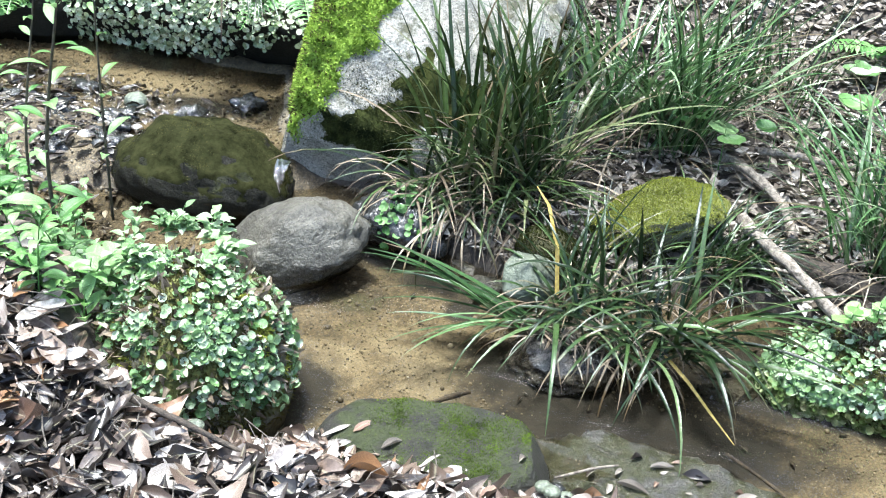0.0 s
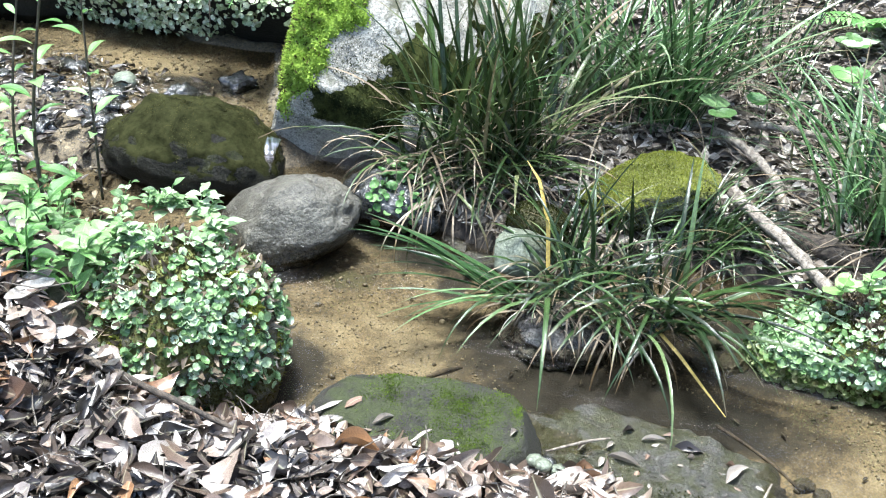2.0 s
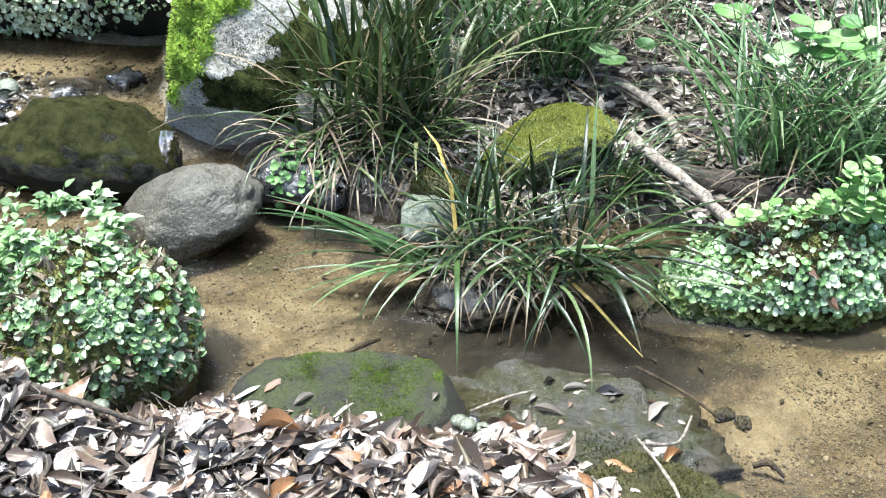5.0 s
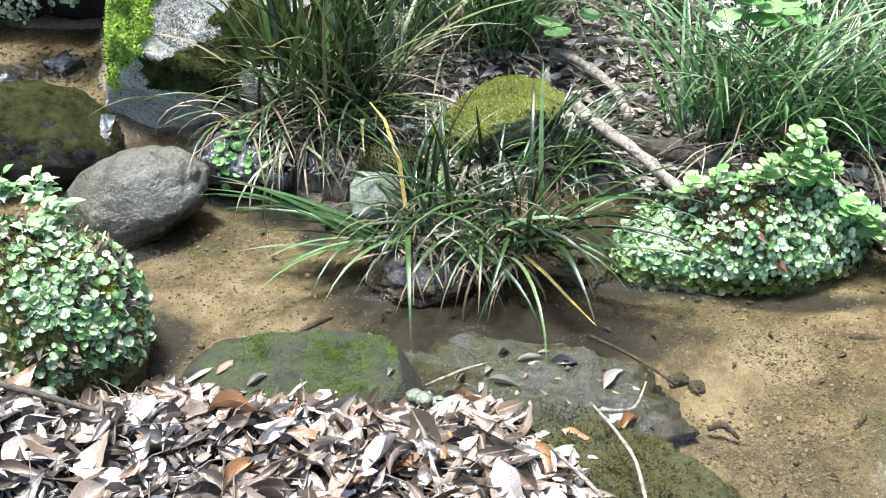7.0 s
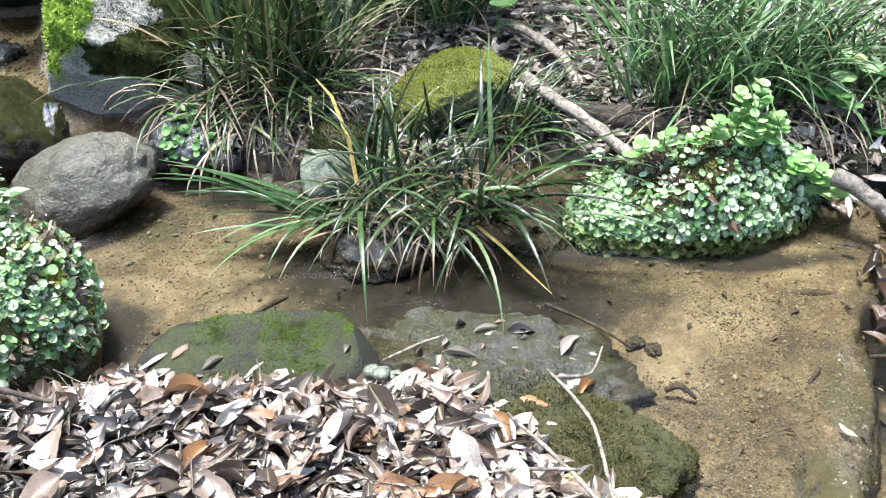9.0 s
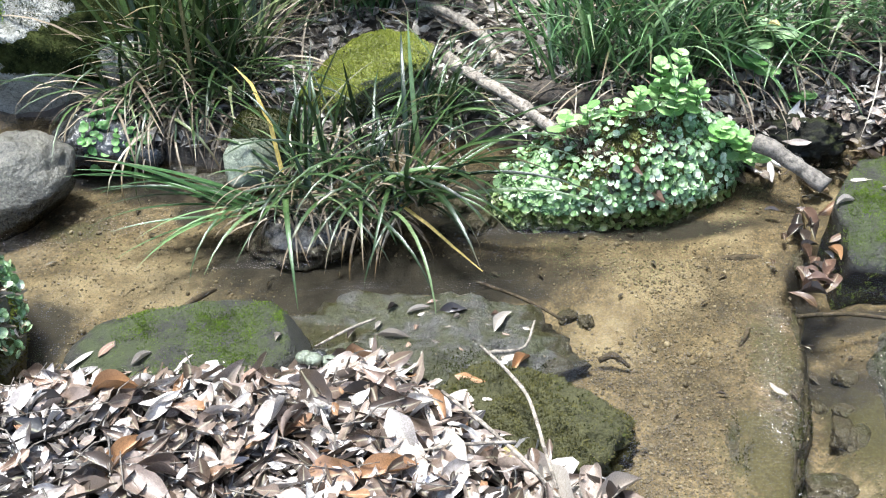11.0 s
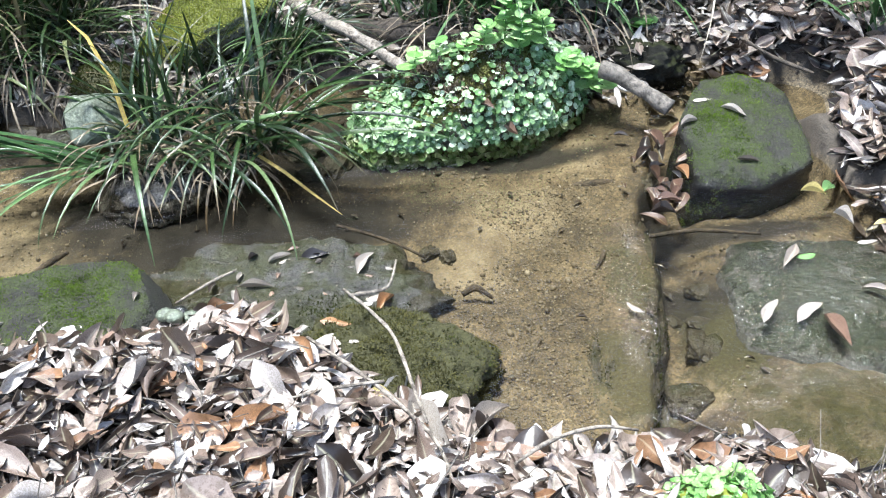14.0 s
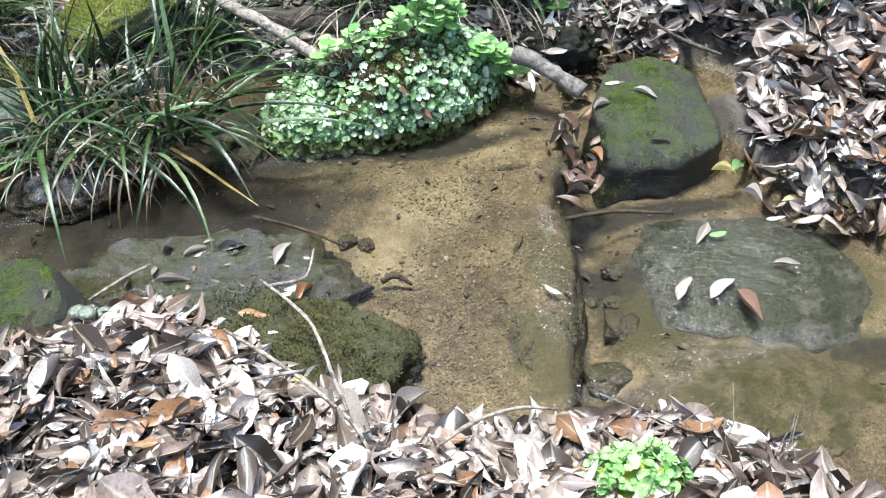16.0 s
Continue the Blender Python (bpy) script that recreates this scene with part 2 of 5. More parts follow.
GREY_LEAF = leaf_material("weathered grey leaves", [(0.0, (0.05, 0.04, 0.03)), (0.4, (0.19, 0.158, 0.127)), (0.8, (0.39, 0.35, 0.305)), (1.0, (0.56, 0.52, 0.47))], 0.5, 0.5, 0.1)
CRESS = leaf_material("fresh round leaves", [(0.0, (0.05, 0.11, 0.035)), (0.2, (0.14, 0.27, 0.09)), (0.55, (0.31, 0.48, 0.22)), (0.85, (0.49, 0.63, 0.4)), (1.0, (0.64, 0.74, 0.56))], 0.36, 0.5, 0.28, 0.1)
PALE_CRESS = leaf_material("pale drooping leaves", [(0.0, (0.16, 0.25, 0.1)), (0.4, (0.48, 0.58, 0.36)), (1.0, (0.74, 0.79, 0.62))], 0.3, 0.8, 0.3, 0.1)
SPRIG = leaf_material("light green leaves", [(0.0, (0.18, 0.4, 0.1)), (0.5, (0.33, 0.58, 0.19)), (1.0, (0.5, 0.74, 0.34))], 0.35, 0.5, 0.35, 0.15)
HERB = leaf_material("herb leaves", [(0.0, (0.08, 0.22, 0.05)), (0.5, (0.2, 0.42, 0.12)), (1.0, (0.34, 0.55, 0.23))], 0.35, 0.5, 0.3, 0.15)
BLADE = leaf_material("sedge blades", [(0.0, (0.007, 0.018, 0.005)), (0.5, (0.019, 0.042, 0.011)), (0.82, (0.048, 0.092, 0.026)), (0.93, (0.13, 0.2, 0.08)), (1.0, (0.12, 0.092, 0.054))], 0.3, 0.5, 0.14, 0.05, (0.15, 0.11, 0.062))
OLIVE_BLADE = leaf_material("olive sedge blades", [(0.0, (0.012, 0.026, 0.008)), (0.45, (0.028, 0.056, 0.014)), (0.78, (0.065, 0.112, 0.03)), (0.92, (0.17, 0.21, 0.095)), (1.0, (0.17, 0.12, 0.07))], 0.33, 0.45, 0.16, 0.05, (0.19, 0.135, 0.08))
BRIGHT_BLADE = leaf_material("fresh sedge blades", [(0.0, (0.016, 0.042, 0.012)), (0.4, (0.05, 0.115, 0.034)), (0.8, (0.12, 0.23, 0.085)), (1.0, (0.3, 0.41, 0.23))], 0.28, 0.55, 0.22, 0.05, (0.16, 0.115, 0.065))
DRY_BLADE = leaf_material("dry sedge blades", [(0.0, (0.05, 0.038, 0.026)), (0.5, (0.2, 0.155, 0.105)), (0.85, (0.37, 0.305, 0.22)), (1.0, (0.58, 0.51, 0.41))], 0.6, 0.3, 0.1, 0.1)
YELLOW_BLADE = leaf_material("yellowed blade", [(0.0, (0.5, 0.36, 0.06)), (1.0, (0.6, 0.45, 0.12))], 0.5, 0.4, 0.2, 0.1)
def moss_material(name, dark, light):
    n = Nodes(name)
    a = n.math("ADD", n.math("MULTIPLY", n.noise(24, 6, 0.75), 0.9), n.math("MULTIPLY", n.chance(), 0.1))
    return n.finish(n.ramp(a, [(0.36, dark), (0.64, light)]), 0.95, spec=0.05, through_light=0.35)


MOSS = moss_material("bright moss", (0.13, 0.21, 0.026), (0.42, 0.56, 0.11))
OLIVE_MOSS = moss_material("olive moss", (0.19, 0.205, 0.036), (0.34, 0.365, 0.075))


def bark_material(name, dark, light):
    n = Nodes(name)
    a = n.noise(55, 6, 0.75)
    return n.finish(n.ramp(a, [(0.38, dark), (0.6, light)]), 0.8, [(a, 0.9, 0.008)])


BARK = bark_material("pale weathered wood", (0.075, 0.06, 0.045), (0.33, 0.285, 0.23))
DARK_BARK = bark_material("dark wet wood", (0.02, 0.016, 0.012), (0.09, 0.07, 0.05))
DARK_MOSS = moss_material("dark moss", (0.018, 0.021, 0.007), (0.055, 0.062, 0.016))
BROWN_MOSS = moss_material("brownish moss", (0.05, 0.047, 0.018), (0.14, 0.133, 0.05))
DARK_OLIVE = moss_material("dark olive moss", (0.012, 0.016, 0.006), (0.075, 0.085, 0.026))
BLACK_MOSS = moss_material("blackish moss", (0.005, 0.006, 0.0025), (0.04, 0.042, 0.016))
FLAT_MOSS = moss_material("short green moss", (0.05, 0.075, 0.014), (0.2, 0.29, 0.04))
PALE_LEAF = leaf_material("bleached leaf", [(0.0, (0.24, 0.2, 0.165)), (1.0, (0.46, 0.42, 0.375))], 0.35, 0.6, 0.1)
BROWN_LEAF = leaf_material("brown leaf", [(0.0, (0.14, 0.085, 0.06)), (1.0, (0.28, 0.18, 0.13))], 0.35, 0.6, 0.1)
DARK_LEAF = leaf_material("rotten leaf", [(0.0, (0.02, 0.015, 0.012)), (1.0, (0.06, 0.045, 0.035))], 0.3, 0.6, 0.0)
ORANGE_LEAF = leaf_material("orange leaf", [(0.0, (0.24, 0.115, 0.05)), (1.0, (0.36, 0.2, 0.095))], 0.35, 0.6, 0.15)
YELLOW_LEAF = leaf_material("yellow leaf", [(0.0, (0.5, 0.42, 0.14)), (1.0, (0.55, 0.47, 0.2))], 0.4, 0.5, 0.2)
WET_LEAF = leaf_material("soaked brown leaf", [(0.0, (0.035, 0.022, 0.015)), (1.0, (0.12, 0.07, 0.045))], 0.28, 0.6, 0.05)
GREY_BARK = bark_material("grey-brown wood", (0.04, 0.034, 0.027), (0.19, 0.165, 0.135))
STEM = bark_material("dark stem", (0.03, 0.025, 0.015), (0.1, 0.08, 0.05))

# ---- helpers of this scene ----
rng = np.random.default_rng(5)


def mesh_object(name, mesh, material, parent=None, label=""):
    ob = new(name, mesh)
    if material:
        if not mesh.materials:
            mesh.materials.append(material)
    if parent:
        ob.parent = parent
    return tagged(ob, label)


def part(name, bm, material, parent=None, label="", smooth=True):
    me = bpy.data.meshes.new(name)
    bm.to_mesh(me)
    bm.free()
    if smooth:
        me.polygons.foreach_set("use_smooth", [True] * len(me.polygons))
    return mesh_object(name, me, material, parent, label)


def thing(name, at, label, category, group="", kind=""):
    ob = new(name)
    ob.empty_display_size = 0.05
    ob.matrix_world = Matrix.Translation(at)
    return tagged(ob, label, category, group, kind)


def grid_template(rows, cols, fn):
    """A strip of rows x cols quads; fn(u, v) gives a place for u across and v along, both 0 to 1."""
    v, uv = [], []
    for j in range(rows + 1):
        for i in range(cols + 1):
            a, b = i / cols, j / rows
            v.append(fn(a, b))
            uv.append((a, b))
    f = [(j * (cols + 1) + i, j * (cols + 1) + i + 1, (j + 1) * (cols + 1) + i + 1, (j + 1) * (cols + 1) + i) for j in range(rows) for i in range(cols)]
    return np.array(v, float), np.array(f, int), np.array(uv, float)


def joined_mesh(name, pieces):
    """One mesh out of pieces (verts, quads, uv), each already in place."""
    vs, fs, us, base = [], [], [], 0
    for v, f, u in pieces:
        vs.append(v)
        fs.append(f + base)
        us.append(u[f.ravel()])
        base += len(v)
    v, f, u = np.concatenate(vs), np.concatenate(fs), np.concatenate(us)
    me = bpy.data.meshes.new(name)
    me.vertices.add(len(v))
    me.vertices.foreach_set("co", v.astype(np.float32).ravel())
    me.loops.add(f.size)
    me.loops.foreach_set("vertex_index", f.astype(np.int32).ravel())
    me.polygons.add(len(f))
    me.polygons.foreach_set("loop_start", np.arange(0, f.size, 4, dtype=np.int32))
    me.polygons.foreach_set("use_smooth", np.ones(len(f), dtype=bool))
    me.uv_layers.new(name="UVMap").data.foreach_set("uv", u.astype(np.float32).ravel())
    me.update(calc_edges=True)
    me.validate()
    return me


def basis(forward, up):
    """Columns across, along, up."""
    y = np.array(forward, float)
    y /= np.linalg.norm(y) + 1e-9
    x = np.cross(y, up)
    x /= np.linalg.norm(x) + 1e-9
    return np.stack([x, y, np.cross(x, y)], axis=1)


def placed(template, m, at, size):
    v, f, u = template
    return (v * size) @ m.T + at, f, u


def as_matrix(m, at, size):
    out = Matrix.Identity(4)
    for i in range(3):
        for j in range(3):
            out[i][j] = m[i, j] * size
        out[i][3] = at[i]
    return out


def leaf_template(width, curl, fold, sharp=1.0, rows=6, cols=4, twist=0.0, stalk=0.0):
    """A leaf of length 1 along y from the origin."""

    def at(u, v):
        w = width * (math.sin(math.pi * min(1, v ** 0.85 * 0.98 + 0.01)) ** sharp) + 0.004
        s = (u - 0.5) * 2
        a = twist * (v - 0.5)
        z = curl * (v - 0.5) ** 2 * -1.2 + fold * abs(s) ** 1.5 * w
        x = s * w * 0.5
        return (x * math.cos(a) - z * math.sin(a) * 0.5, v + stalk, z + x * math.sin(a))

    return grid_template(rows, cols, at)


def round_template(cup, scallop=0.08, rows=6):
    """A round leaf about 1 across, its stalk at the origin."""

    def at(u, v):
        s = (u - 0.5) * 2
        r = math.sqrt(max(0.0, 1 - (2 * v - 1) ** 2 * 0.98))
        w = r * (0.5 + scallop * math.sin(v * 17))
        return (s * w, v - 0.15, cup * (s * s * r * r + (2 * v - 1) ** 2) * 0.5 - 0.05 * (1 - abs(s)))

    return grid_template(rows, 4, at)


def blade_template(length, width, arch, droop, rows=9):
    """An arching blade that leaves the origin upward and bends over along y."""
    pts, p, a = [], np.zeros(2), arch
    for j in range(rows + 1):
        pts.append((p.copy(), a))
        p = p + np.array([math.sin(a), math.cos(a)]) * length / rows
        a += droop / rows * (0.4 + 1.2 * j / rows)

    def at(u, v):
        q, b = pts[round(v * rows)]
        s = (u - 0.5) * 2
        w = width * 0.5 * min(1, 0.55 + v * 3) * max(0.05, 1 - v ** 3)
        lift = 0.35 * abs(s) * w
        return (s * w, q[0] - lift * math.cos(b), q[1] + lift * math.sin(b))

    return grid_template(rows, 2, at)


# ---- the lie of the land ----
NEAR = [(-30, 3.5), (-2.6, 2.3), (-1.9, 2.12), (-1.5, 1.95), (-1.15, 1.72), (-0.9, 1.55), (-0.62, 1.31), (-0.46, 1.36), (-0.1, 1.37), (0.18, 1.38), (0.3, 1.27), (0.42, 1.13), (0.6, 1.03), (0.7, 0.97), (0.95, 0.98), (1.1, 0.92), (1.2, 0.78), (1.35, 0.4), (2.2, -0.4), (30, -20)]
FAR = [(-30, 4.5), (-3, 3.3), (-1.9, 3.15), (-1.3, 3.1), (-1.12, 2.75), (-1.0, 2.5), (-0.7, 2.5), (-0.5, 2.3), (-0.3, 2.2), (-0.1, 2.24), (0.2, 2.33), (0.45, 2.3), (0.6, 2.22), (1.1, 2.22), (1.35, 2.3), (1.46, 2.14), (1.5, 1.68), (1.7, 1.53), (2.5, 1.33), (30, -6)]
_lattice = rng.random((256, 256))


def wave_noise(x, y, scale):
    x, y = np.asarray(x, float) * scale + 40, np.asarray(y, float) * scale + 40
    i, j = np.floor(x).astype(int), np.floor(y).astype(int)
    a, b = x - i, y - j
    a, b = a * a * (3 - 2 * a), b * b * (3 - 2 * b)
    g = lambda p, q: _lattice[p % 256, q % 256]
    return (g(i, j) * (1 - a) + g(i + 1, j) * a) * (1 - b) + (g(i, j + 1) * (1 - a) + g(i + 1, j + 1) * a) * b - 0.5


def step(a, b, x):
    t = np.clip((x - a) / (b - a), 0, 1)
    return t * t * (3 - 2 * t)


def stream(x, y):
    """How far into the stream a place lies: positive in the bed, negative on the banks; and the two distances."""
    near = y - np.interp(x, *zip(*NEAR))
    far = np.interp(x, *zip(*FAR)) - y
    near, far = near + wave_noise(x, y, 9) * 0.05, far + wave_noise(x, y, 7) * 0.06
    return np.minimum(near, far), near, far


def height(x, y):
    x, y = np.asarray(x, float), np.asarray(y, float)
    s, near, far = stream(x, y)
    upstream = step(-0.95, -1.15, x + (2.35 - y) * 0.5) * step(2.1, 2.3, y)
    bed = -0.05 * step(0, 0.16, s) + 0.085 * upstream
    along = x - (y - 1.4) * 0.284 + wave_noise(x, y, 22) * 0.02 + wave_noise(x, y, 6) * 0.045
    bed = bed + (0.026 * step(0.6, 0.9, along) - 0.095 * step(0.95, 0.972, along) + 0.05 * step(1.01, 1.11, along)) * step(0, 0.1, s)
    dn, df = np.clip(-near, 0, None), np.clip(-far, 0, None)
    bank_near = np.minimum(0.02 + 0.5 * dn, 0.1 + 0.14 * dn)
    bank_near = np.minimum(bank_near, 0.36) + 0.1 * step(-0.7, -1.15, x) * step(0.0, 0.2, dn)
    bank_far = 0.04 + 0.13 * df + 0.22 * np.clip(df - 1.0, 0, 12)
    z = np.where(s > 0, bed, np.where(near < far, bank_near, bank_far))
    z = z + 0.06 * np.exp(-(((x + 1.9) / 0.4) ** 2 + ((y - 2.3) / 0.22) ** 2))
    g = np.exp(-(((x - 1.53) / 0.11) ** 2 + ((y - 2.06) / 0.13) ** 2) ** 2)
    z = z * (1 - g) - 0.025 * g
    z = z + wave_noise(x, y, 5) * 0.03 + wave_noise(x, y, 16) * 0.012 * (s < 0.05) + wave_noise(x, y, 40) * 0.006
    return z


SILT_AND_SHADE = ((0.2, 1.8, 0.33, 0.11), (-0.1, 1.86, 0.2, 0.1), (0.4, 2.12, 0.2, 0.12), (-0.75, 2.3, 0.35, 0.12), (-0.6, 1.62, 0.1, 0.15), (0.75, 1.97, 0.35, 0.05), (1.07, 1.7, 0.05, 0.14), (1.08, 1.46, 0.09, 0.1), (0.96, 1.1, 0.05, 0.06), (1.25, 1.66, 0.25, 0.04), (-0.35, 2.08, 0.06, 0.05), (0.15, 1.8, 0.5, 0.12), (0.02, 1.71, 0.24, 0.07), (-0.08, 1.92, 0.3, 0.1), (1.12, 1.36, 0.12, 0.12), (1.5, 1.15, 0.12, 0.06), (0.4, 2.05, 0.25, 0.14), (-0.4, 2.18, 0.2, 0.06), (-1.45, 2.75, 0.15, 0.06), (0.25, 1.75, 0.33, 0.08), (0.0, 1.82, 0.28, 0.1))


def silt_and_shade(x, y):
    """Where the bed is dark: mud, with shade and dark reflections painted in."""
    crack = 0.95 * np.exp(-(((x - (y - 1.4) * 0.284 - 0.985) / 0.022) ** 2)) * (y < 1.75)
    return np.maximum.reduce([crack] + [np.exp(-(((x - cx) / rx) ** 2 + ((y - cy) / ry) ** 2)) for cx, cy, rx, ry in SILT_AND_SHADE])


# where the sand is paler: light sand, and sunlit patches painted in
PALE_SUNLIT = ((-0.38, 1.86, 0.2, 0.13), (-0.32, 1.74, 0.1, 0.06), (-0.55, 1.75, 0.12, 0.1), (-1.22, 2.72, 0.26, 0.24), (-1.6, 2.82, 0.35, 0.12), (0.75, 1.75, 0.14, 0.12), (0.62, 1.6, 0.09, 0.12), (1.03, 1.2, 0.07, 0.05), (1.32, 2.14, 0.12, 0.06), (1.6, 1.2, 0.1, 0.12), (0.95, 1.95, 0.06, 0.1))


def ground():
    fine_x, fine_y = np.arange(-3.4, 2.9, 0.014), np.arange(0.1, 4.9, 0.014)
    out = np.array([0.2, 0.5, 1, 2, 4, 8, 16, 40, 80])
    xs = np.concatenate([fine_x[0] - out[::-1], fine_x, fine_x[-1] + out])
    ys = np.concatenate([fine_y[0] - out[::-1], fine_y, fine_y[-1] + out])
    gx, gy = np.meshgrid(xs, ys)
    z = height(gx, gy)
    nx, ny = len(xs), len(ys)
    i = np.arange(nx * ny).reshape(ny, nx)
    f = np.stack([i[:-1, :-1], i[:-1, 1:], i[1:, 1:], i[1:, :-1]], -1).reshape(-1, 4)
    v = np.stack([gx, gy, z], -1).reshape(-1, 3)
    me = joined_mesh("ground", [(v, f, v[:, :2])])
    s = stream(gx, gy)[0].ravel()
    spots = silt_and_shade(gx, gy)
    me.attributes.new("silt_and_shade", "FLOAT", "POINT").data.foreach_set("value", spots.ravel().astype(np.float32))
    me.attributes.new("sand", "FLOAT", "POINT").data.foreach_set("value", np.maximum(step(-0.03, 0.05, s), np.exp(-(((gx - 1.53) / 0.1) ** 2 + ((gy - 2.06) / 0.12) ** 2) ** 2).ravel()).astype(np.float32))
    algae = np.maximum.reduce([np.exp(-(((gx - cx) / rx) ** 2 + ((gy - cy) / ry) ** 2)) for cx, cy, rx, ry in ((0.87, 1.22, 0.12, 0.18), (0.94, 1.46, 0.07, 0.2), (1.1, 1.3, 0.12, 0.2), (1.35, 1.1, 0.2, 0.14), (1.2, 1.15, 0.2, 0.1), (0.55, 1.22, 0.08, 0.08), (1.5, 1.35, 0.2, 0.2), (-0.62, 2.0, 0.1, 0.06))])
    pale = np.maximum.reduce([np.exp(-(((gx - cx) / rx) ** 2 + ((gy - cy) / ry) ** 2)) for cx, cy, rx, ry in PALE_SUNLIT])
    me.attributes.new("pale", "FLOAT", "POINT").data.foreach_set("value", pale.ravel().astype(np.float32))
    me.attributes.new("algae", "FLOAT", "POINT").data.foreach_set("value", algae.ravel().astype(np.float32))
    tagged(mesh_object("ground", me, SOIL), "dark forest soil banks and golden sand stream bed", "ground", kind="structure")


ground()


def water(name, x0, x1, y0, y1, z, tilt, material, label, shear=0.0, wave=0.003):
    n = 60
    bm = bmesh.new()
    bmesh.ops.create_grid(bm, x_segments=n, y_segments=n, size=0.5)
    for v in bm.verts:
        x, y = x0 + (v.co.x + 0.5) * (x1 - x0), y0 + (v.co.y + 0.5) * (y1 - y0)
        ends = min(1, 30 * (0.5 - abs(v.co.x)))
        v.co = (x + shear * (y - 1.4) * (v.co.x + 0.5 if name == "water_pool" else 1), y, z + tilt * (x - x0) + noise.noise(Vector((x * 7, y * 7, 3))) * wave * ends)
    ob = part(name, bm, material)
    xy = np.array([v.co[:2] for v in ob.data.vertices])
    chop = np.zeros(len(xy))
    for cx, cy, rx, ry in CHOP:
        chop = np.maximum(chop, np.exp(-(((xy[:, 0] - cx) / rx) ** 2 + ((xy[:, 1] - cy) / ry) ** 2)))
    ob.data.attributes.new("chop", "FLOAT", "POINT").data.foreach_set("value", chop.astype(np.float32))
    tagged(ob, label, "water", kind="structure")


# where the water is broken by stones and blades
CHOP = [(0.33, 1.72, 0.05, 0.015), (-0.12, 1.82, 0.09, 0.018), (-0.42, 2.0, 0.1, 0.06), (-0.93, 2.25, 0.1, 0.06), (0.92, 1.43, 0.045, 0.13), (0.97, 1.6, 0.035, 0.06), (1.2, 1.36, 0.07, 0.15), (1.32, 1.42, 0.16, 0.14), (1.0, 1.1, 0.12, 0.025), (0.9, 1.3, 0.03, 0.06), (0.1, 1.73, 0.06, 0.012), (0.5, 1.93, 0.12, 0.012), (-0.78, 1.9, 0.12, 0.03), (-1.5, 2.6, 0.3, 0.08), (1.25, 1.16, 0.2, 0.03)]
water("water_pool", -2.0, 0.89, 0.9, 2.6, 0.0, 0.0, WATER, "clear shallow stream water over golden sand", 0.28)
water("water_step", 0.89, 0.99, 0.9, 2.4, 0.0, -0.03, SPARK_WATER, "thin rippling water running to the rock step", 0.28)
water("water_downstream", 0.99, 2.8, 0.3, 2.4, -0.003, -0.004, FAST_WATER, "thin rippling water below the rock step", 0.28, 0.005)
water("water_upstream", -3.2, -0.99, 2.36, 3.4, 0.08, -0.01, FAST_WATER, "thin clear water running over brown gravel")


# ---- unseen foliage screen, added to darken what the water reflects ----
def foliage_screen():
    fn = Nodes("screen foliage")
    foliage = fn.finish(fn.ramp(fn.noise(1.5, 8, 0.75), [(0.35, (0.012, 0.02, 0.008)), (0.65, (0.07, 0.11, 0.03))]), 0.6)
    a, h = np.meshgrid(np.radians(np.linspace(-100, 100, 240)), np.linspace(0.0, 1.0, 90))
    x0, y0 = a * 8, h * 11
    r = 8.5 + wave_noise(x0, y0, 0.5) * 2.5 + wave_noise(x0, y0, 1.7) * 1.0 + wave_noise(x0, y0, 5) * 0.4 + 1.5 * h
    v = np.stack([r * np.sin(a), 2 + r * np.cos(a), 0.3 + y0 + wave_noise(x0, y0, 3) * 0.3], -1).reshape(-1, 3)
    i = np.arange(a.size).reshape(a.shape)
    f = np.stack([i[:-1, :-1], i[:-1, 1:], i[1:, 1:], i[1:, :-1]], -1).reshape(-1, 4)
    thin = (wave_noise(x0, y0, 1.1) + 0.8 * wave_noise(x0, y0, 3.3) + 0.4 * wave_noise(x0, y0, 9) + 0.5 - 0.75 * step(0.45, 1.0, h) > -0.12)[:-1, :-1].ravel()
    tagged(mesh_object("backdrop", joined_mesh("backdrop", [(v, f[thin], v[:, :2])]), foliage), "unseen screen of dark foliage added for the water to reflect", "backdrop", kind="structure")


foliage_screen()


# ---- rocks ----
def rock_mesh(half, seed, sub=5, rough=0.12, boxy=0.0, cuts=(), fine=0.02, at=(0, 0, 0), turn=(0, 0, 0)):
    """A weathered stone: rounded box, big and small dents, flat faces where cut by planes (nx, ny, nz, d)."""
    bm = bmesh.new()
    bmesh.ops.create_icosphere(bm, subdivisions=sub, radius=1)
    m = pose(*at, *turn)
    shift = Vector((seed * 7.3, seed * 3.1, seed * 1.7))
    for v in bm.verts:
        p = v.co.copy()
        k = max(abs(p.x), abs(p.y), abs(p.z))
        p = p.lerp(p / k, boxy)
        d = 1 + rough * noise.fractal(p * 1.3 + shift, 0.9, 2.0, 3) + fine * noise.fractal(p * 6 + shift, 0.8, 2.1, 4)
        p *= d
        for nx, ny, nz, far in cuts:
            c = Vector((nx, ny, nz)).normalized()
            over = p.dot(c) - far
            if over > 0:
                p -= c * over * 0.88
        v.co = m @ Vector((p.x * half[0], p.y * half[1], p.z * half[2]))
    return bm


def rock(name, material, label, category="rock", group="", **shape):
    at = shape.pop("at")
    turn = shape.pop("turn", (0, 0, 0))
    ob = part(name, rock_mesh(**shape), material)
    ob.matrix_world = pose(*at, *turn)
    return tagged(ob, label, category, group)


